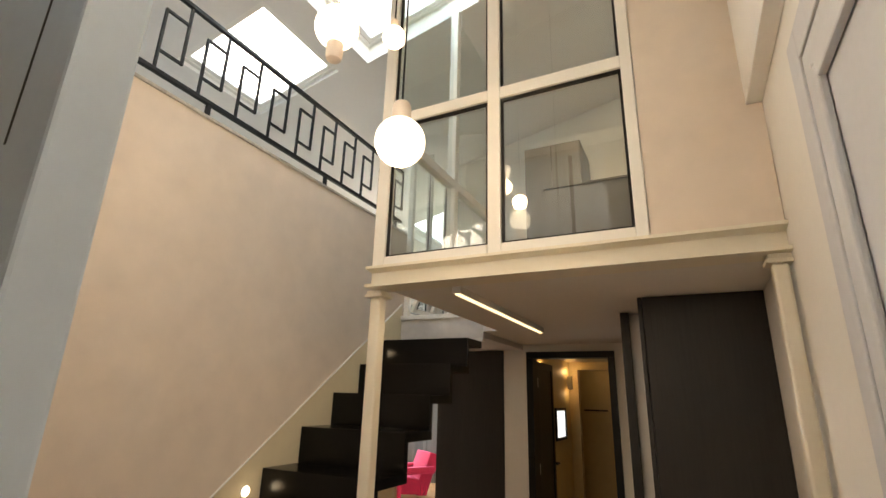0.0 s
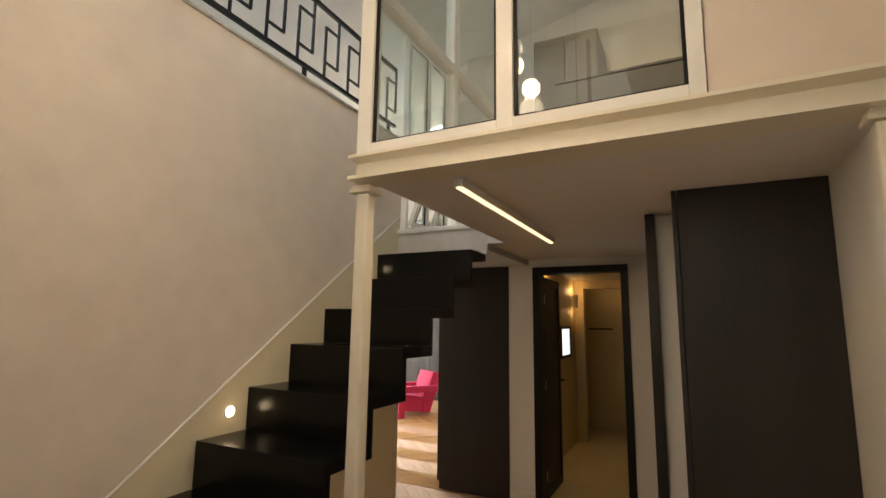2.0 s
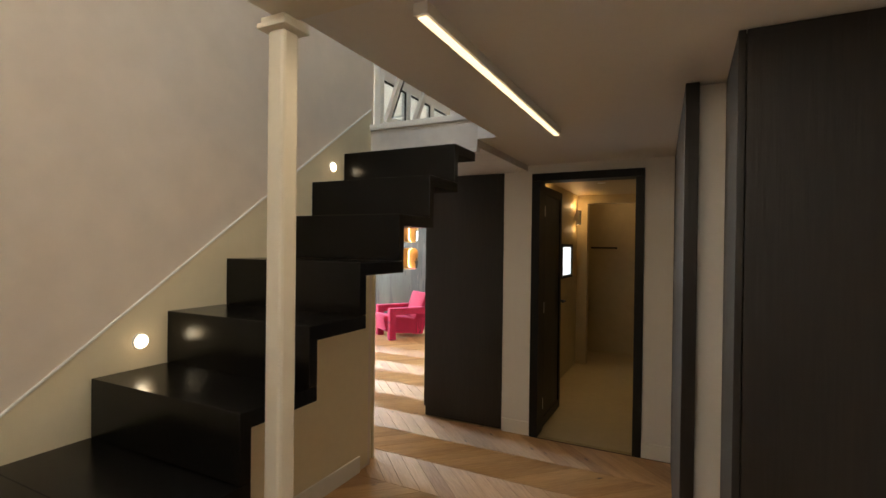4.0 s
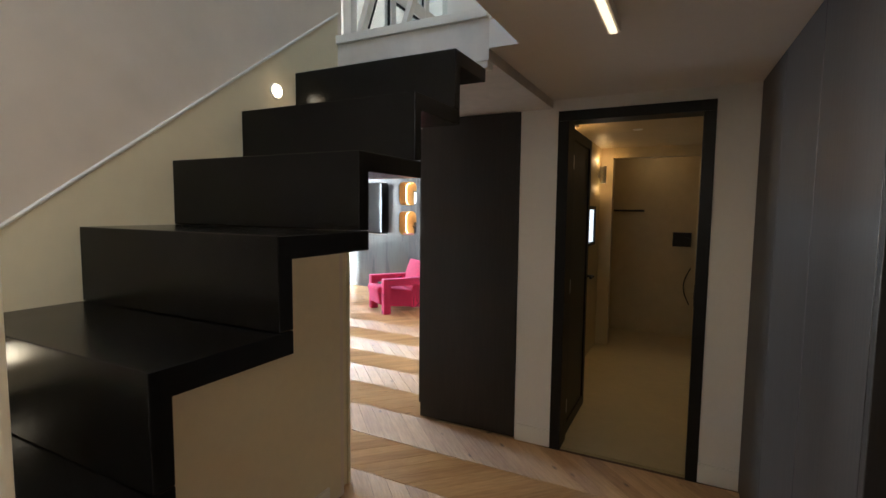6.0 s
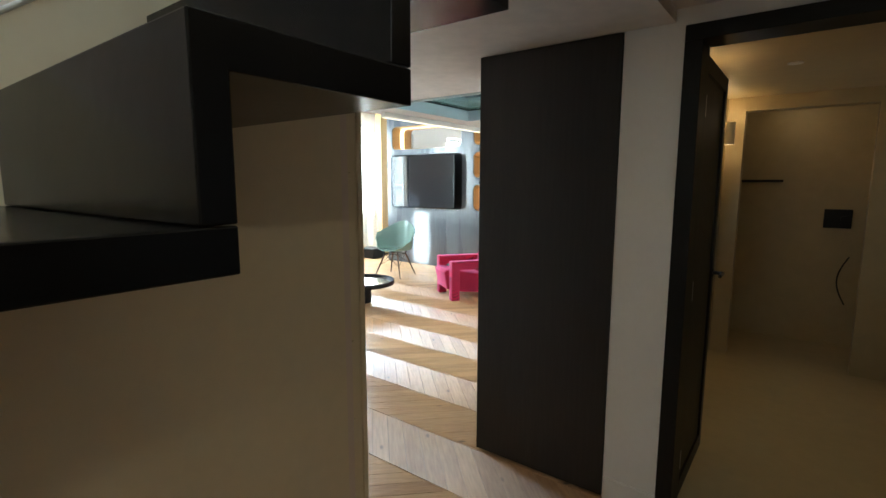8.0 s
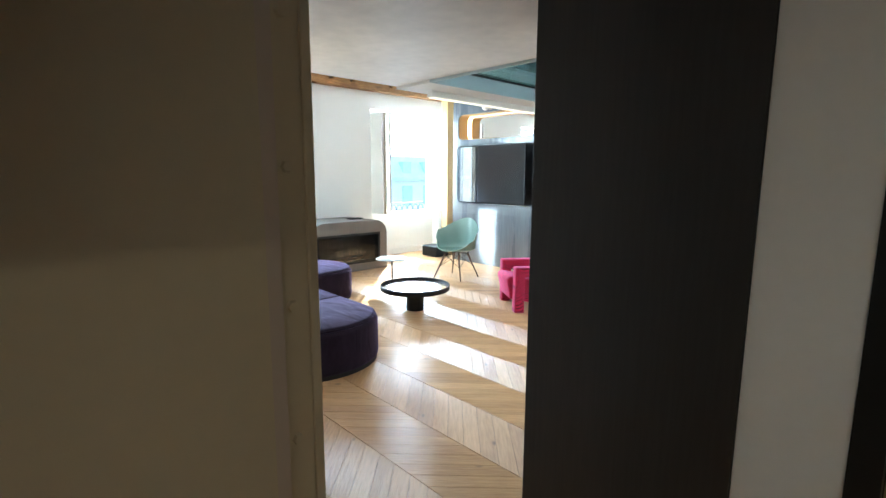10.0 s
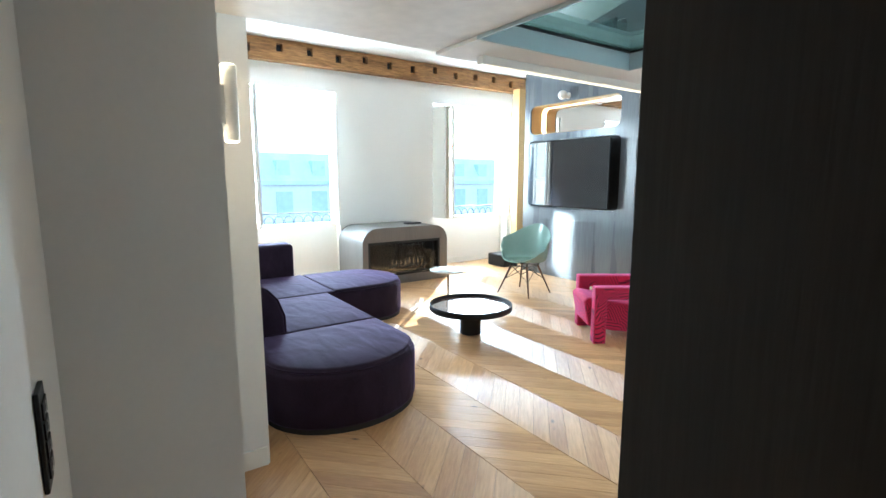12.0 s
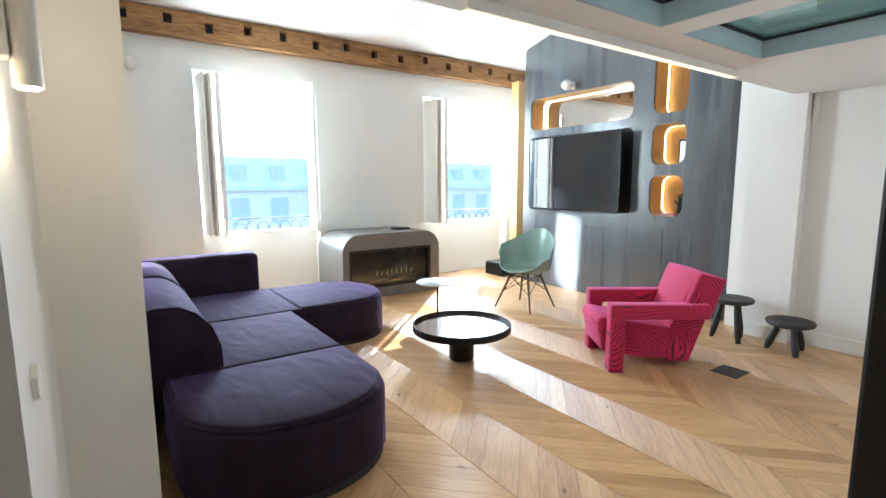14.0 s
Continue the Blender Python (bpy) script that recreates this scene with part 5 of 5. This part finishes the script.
# ---- stools ----
def stool(at, h, r, rz, label):
    th = thing("wooden_stool", label, "stool", "black three-legged stools", at=at, rz=rz)
    part("seat", turned([(0, h - 0.055), (r * 0.75, h - 0.05), (r * 0.95, h - 0.035), (r, h - 0.018), (r * 0.97, h - 0.004), (r * 0.85, h - 0.002), (r * 0.4, h - 0.014), (0, h - 0.016)], 40), M_BLACKOAK, th, "", True)
    for k in range(3):
        a_ = radians(120 * k)
        bm = bmesh.new()
        rod(bm, (r * 0.86 * math.cos(a_), r * 0.86 * math.sin(a_), 0.0), (r * 0.76 * math.cos(a_), r * 0.76 * math.sin(a_), h * 0.22), 0.019, 0.029, 10)
        rod(bm, (r * 0.76 * math.cos(a_), r * 0.76 * math.sin(a_), h * 0.22), (r * 0.45 * math.cos(a_), r * 0.45 * math.sin(a_), h - 0.05), 0.029, 0.022, 10)
        part("leg", bm, M_BLACKOAK, th, "", True)


M_BLACKOAK = wood_material("black_stained_oak", (0.016, 0.015, 0.014), (0.008, 0.008, 0.008), "z", 0.5, bump=0.15)
stool((-4.17, 9.30, 0), 0.38, 0.17, -40, "taller black oak three-legged stool with dished seat")
stool((-3.73, 9.33, 0), 0.27, 0.175, -50, "low black oak three-legged stool with dished seat")

th = thing("floor_outlet", "flush dark metal floor outlet cover", "floor outlet", at=(-3.795, 8.495, 0.001))
part("plate", boxes((-0.095, 0.095, -0.105, 0.105, 0, 0.003), bevel=0.001), material("dark_bronze_plate", (0.05, 0.045, 0.04), 0.45, metal=0.6, vary=0.1), th)

o = thing("wall_sensor", "slim white bracket light high on the end wall", "wall light", at=(-3.80, 9.679, 1.99))
part("body", boxes((-0.022, 0.022, -0.03, 0, -0.12, 0.12), bevel=0.006), M_FRAME, o)
part("mount", boxes((-0.012, 0.012, -0.045, -0.03, -0.03, 0.09), bevel=0.004), M_FRAME, o)

# ---- passage fittings ----
th = thing("wall_sconce", "white cylinder wall light beside the living room", "wall light", at=(-3.55, 4.695, 1.713))
bm = bmesh.new()
cyl(bm, (0, 0, -0.13), 0.0265, 0.0265, 0.26, 28)
part("body", bm, M_FRAME, th, "", True)
part("bracket", boxes((-0.03, 0.03, -0.0545, -0.022, -0.075, 0.06), bevel=0.003), M_FRAME, th)
bm = bmesh.new()
cyl(bm, (0, 0, 0.1305), 0.02, 0.02, 0.004, 24)
part("upper_lens", bm, M_SPOT, th)
bm = bmesh.new()
cyl(bm, (0, 0, -0.1345), 0.02, 0.02, 0.004, 24)
part("lower_lens", bm, M_SPOT, th)
point_lamp("sconce_up", (-3.55, 4.695, 1.88), 0.45, WARM, 0.02)
point_lamp("sconce_down", (-3.55, 4.695, 1.55), 0.45, WARM, 0.02)
th = thing("light_switch", "round white light switch on the wall", "light switch", at=(-3.592, 4.641, 0.933))
bm = bmesh.new()
cyl(bm, (0, 0, 0), 0.042, 0.04, 0.012, 28, "y")
part("plate", bm, M_FRAME, th, "", True)
th = thing("socket_plate", "black double socket plate on the white wall", "socket", at=(-2.955, 4.151, 0.90))
part("plate", boxes((-0.045, 0.045, 0, 0.01, -0.112, 0.112), bevel=0.003), M_BLACK, th)
for z in (-0.066, -0.022, 0.022, 0.066):
    module = part("module", boxes((-0.032, 0.032, 0.0105, 0.014, z - 0.019, z + 0.019), bevel=0.002), M_BLACK, th)
    part("marking", boxes((-0.012, 0.012, 0.0142, 0.0147, z - 0.010, z - 0.008), (-0.012, -0.010, 0.0142, 0.0147, z - 0.008, z + 0.010)), M_FRAME, module, "fine pale marking")

# ---- street outside ----
structure("ground", boxes((-900, 900, -900, 900, -17.4, -17.0)), M_ASPHALT, "grey street far below the windows", "ground")
th = thing("apartment_building", "pale stone apartment building with blue-grey zinc mansard", "building", at=(-38, 12, -15.6))
part("wall", boxes((-10, 0, -40, 45, -1.4, 16.6)), M_STONE, th)
bm = extrude_xz([(0.3, 16.6), (0.3, 16.9), (-1.2, 19.0), (-9, 20.4), (-9, 16.6)], -40, 45)
part("roof", bm, M_WASHEDZINC, th)
y = -38.0
while y < 43:
    for z in (1.5, 5.0, 8.4, 11.6, 14.2):
        w_ = part("window", boxes((0.0, 0.08, y, y + 1.2, z, z + 1.9)), M_WASHEDGLASS, th)
    part("roof_window", boxes((-0.7, 0.02, y + 0.1, y + 1.1, 17.2, 18.4)), M_WASHEDGLASS, th)
    y += 2.7
part("balcony", boxes((0.0, 0.7, -40, 45, 13.7, 13.9)), M_STONE, th)

# ---- parquet ----
PITCH, Y00, PL, SL = 0.389, 4.65, 0.092, radians(45)
SH = PITCH * math.tan(radians(90) - SL)


def plank_mesh(sign):
    """One chevron plank, cut parallel to the rows, lying from y = 0 to the row's pitch."""
    g = 0.0012
    wdt = PL / math.sin(SL)
    sh = sign * SH
    pts = [(g, g), (wdt - g, g), (wdt - g + sh, PITCH - g), (g + sh, PITCH - g)]
    bm = bmesh.new()
    lo = [bm.verts.new((x, y, -0.012)) for x, y in pts]
    c = Vector((sum(p[0] for p in pts) / 4, sum(p[1] for p in pts) / 4))
    mid = [bm.verts.new((x, y, -0.0012)) for x, y in pts]
    hi = [bm.verts.new((x + (0.0015 if x < c.x else -0.0015) * 0.6, y + (0.0012 if y < c.y else -0.0012), 0.0)) for x, y in pts]
    bm.faces.new(hi)
    for i in range(4):
        j = (i + 1) % 4
        bm.faces.new((lo[i], lo[j], mid[j], mid[i]))
        bm.faces.new((mid[i], mid[j], hi[j], hi[i]))
    bmesh.ops.recalc_face_normals(bm, faces=bm.faces)
    me = bpy.data.meshes.new("plank")
    bm.to_mesh(me)
    bm.free()
    return me


floor_ob = bpy.data.objects["floor"]
meshes = {1: plank_mesh(1), -1: plank_mesh(-1)}
for s, me in meshes.items():
    me.materials.append(M_OAK[s])
wdt = PL / math.sin(SL)
count = 0
rest_v, rest_f = {1: [], -1: []}, {1: [], -1: []}
rng = random.Random(11)
rows_n = range(-15, 17)
todo = []
for k in rows_n:
    y = Y00 + PITCH * k
    sign = -1 if k % 2 == 0 else 1
    x = -8.7
    while x < 0.6:
        xx = x + (0 if sign > 0 else SH)
        cx, cy = xx + wdt / 2 + sign * SH / 2, y + PITCH / 2
        inside = (-8.55 < cx < -1.9 and 4.55 < cy < 10.7) or (-4.3 < cx < -1.1 and 4.0 < cy < 5.3) or (W - 0.3 < cx < 0.65 and -1.3 < cy < 5.15)
        if inside:
            near = -4.9 < cx < -2.3 and 4.9 < cy < 7.4
            todo.append((near, xx, y, sign))
        x += wdt
for near, xx, y, sign in todo:
    if near and count < 300:
        ob = new("plank", meshes[sign])
        ob.location = (xx, y, rng.uniform(-0.0004, 0.0004))
        ob.parent = floor_ob
        count += 1
    else:
        me = meshes[sign]
        base = len(rest_v[sign])
        dz = rng.uniform(-0.0004, 0.0004)
        rest_v[sign] += [(v.co.x + xx, v.co.y + y, v.co.z + dz) for v in me.vertices]
        rest_f[sign] += [[base + i for i in p.vertices] for p in me.polygons]
for s in (1, -1):
    me = bpy.data.meshes.new("planks")
    me.from_pydata(rest_v[s], [], rest_f[s])
    me.materials.append(M_OAKREST[s])
    ob = tagged(new("planks", me), kind="stuff")
    ob.parent = floor_ob
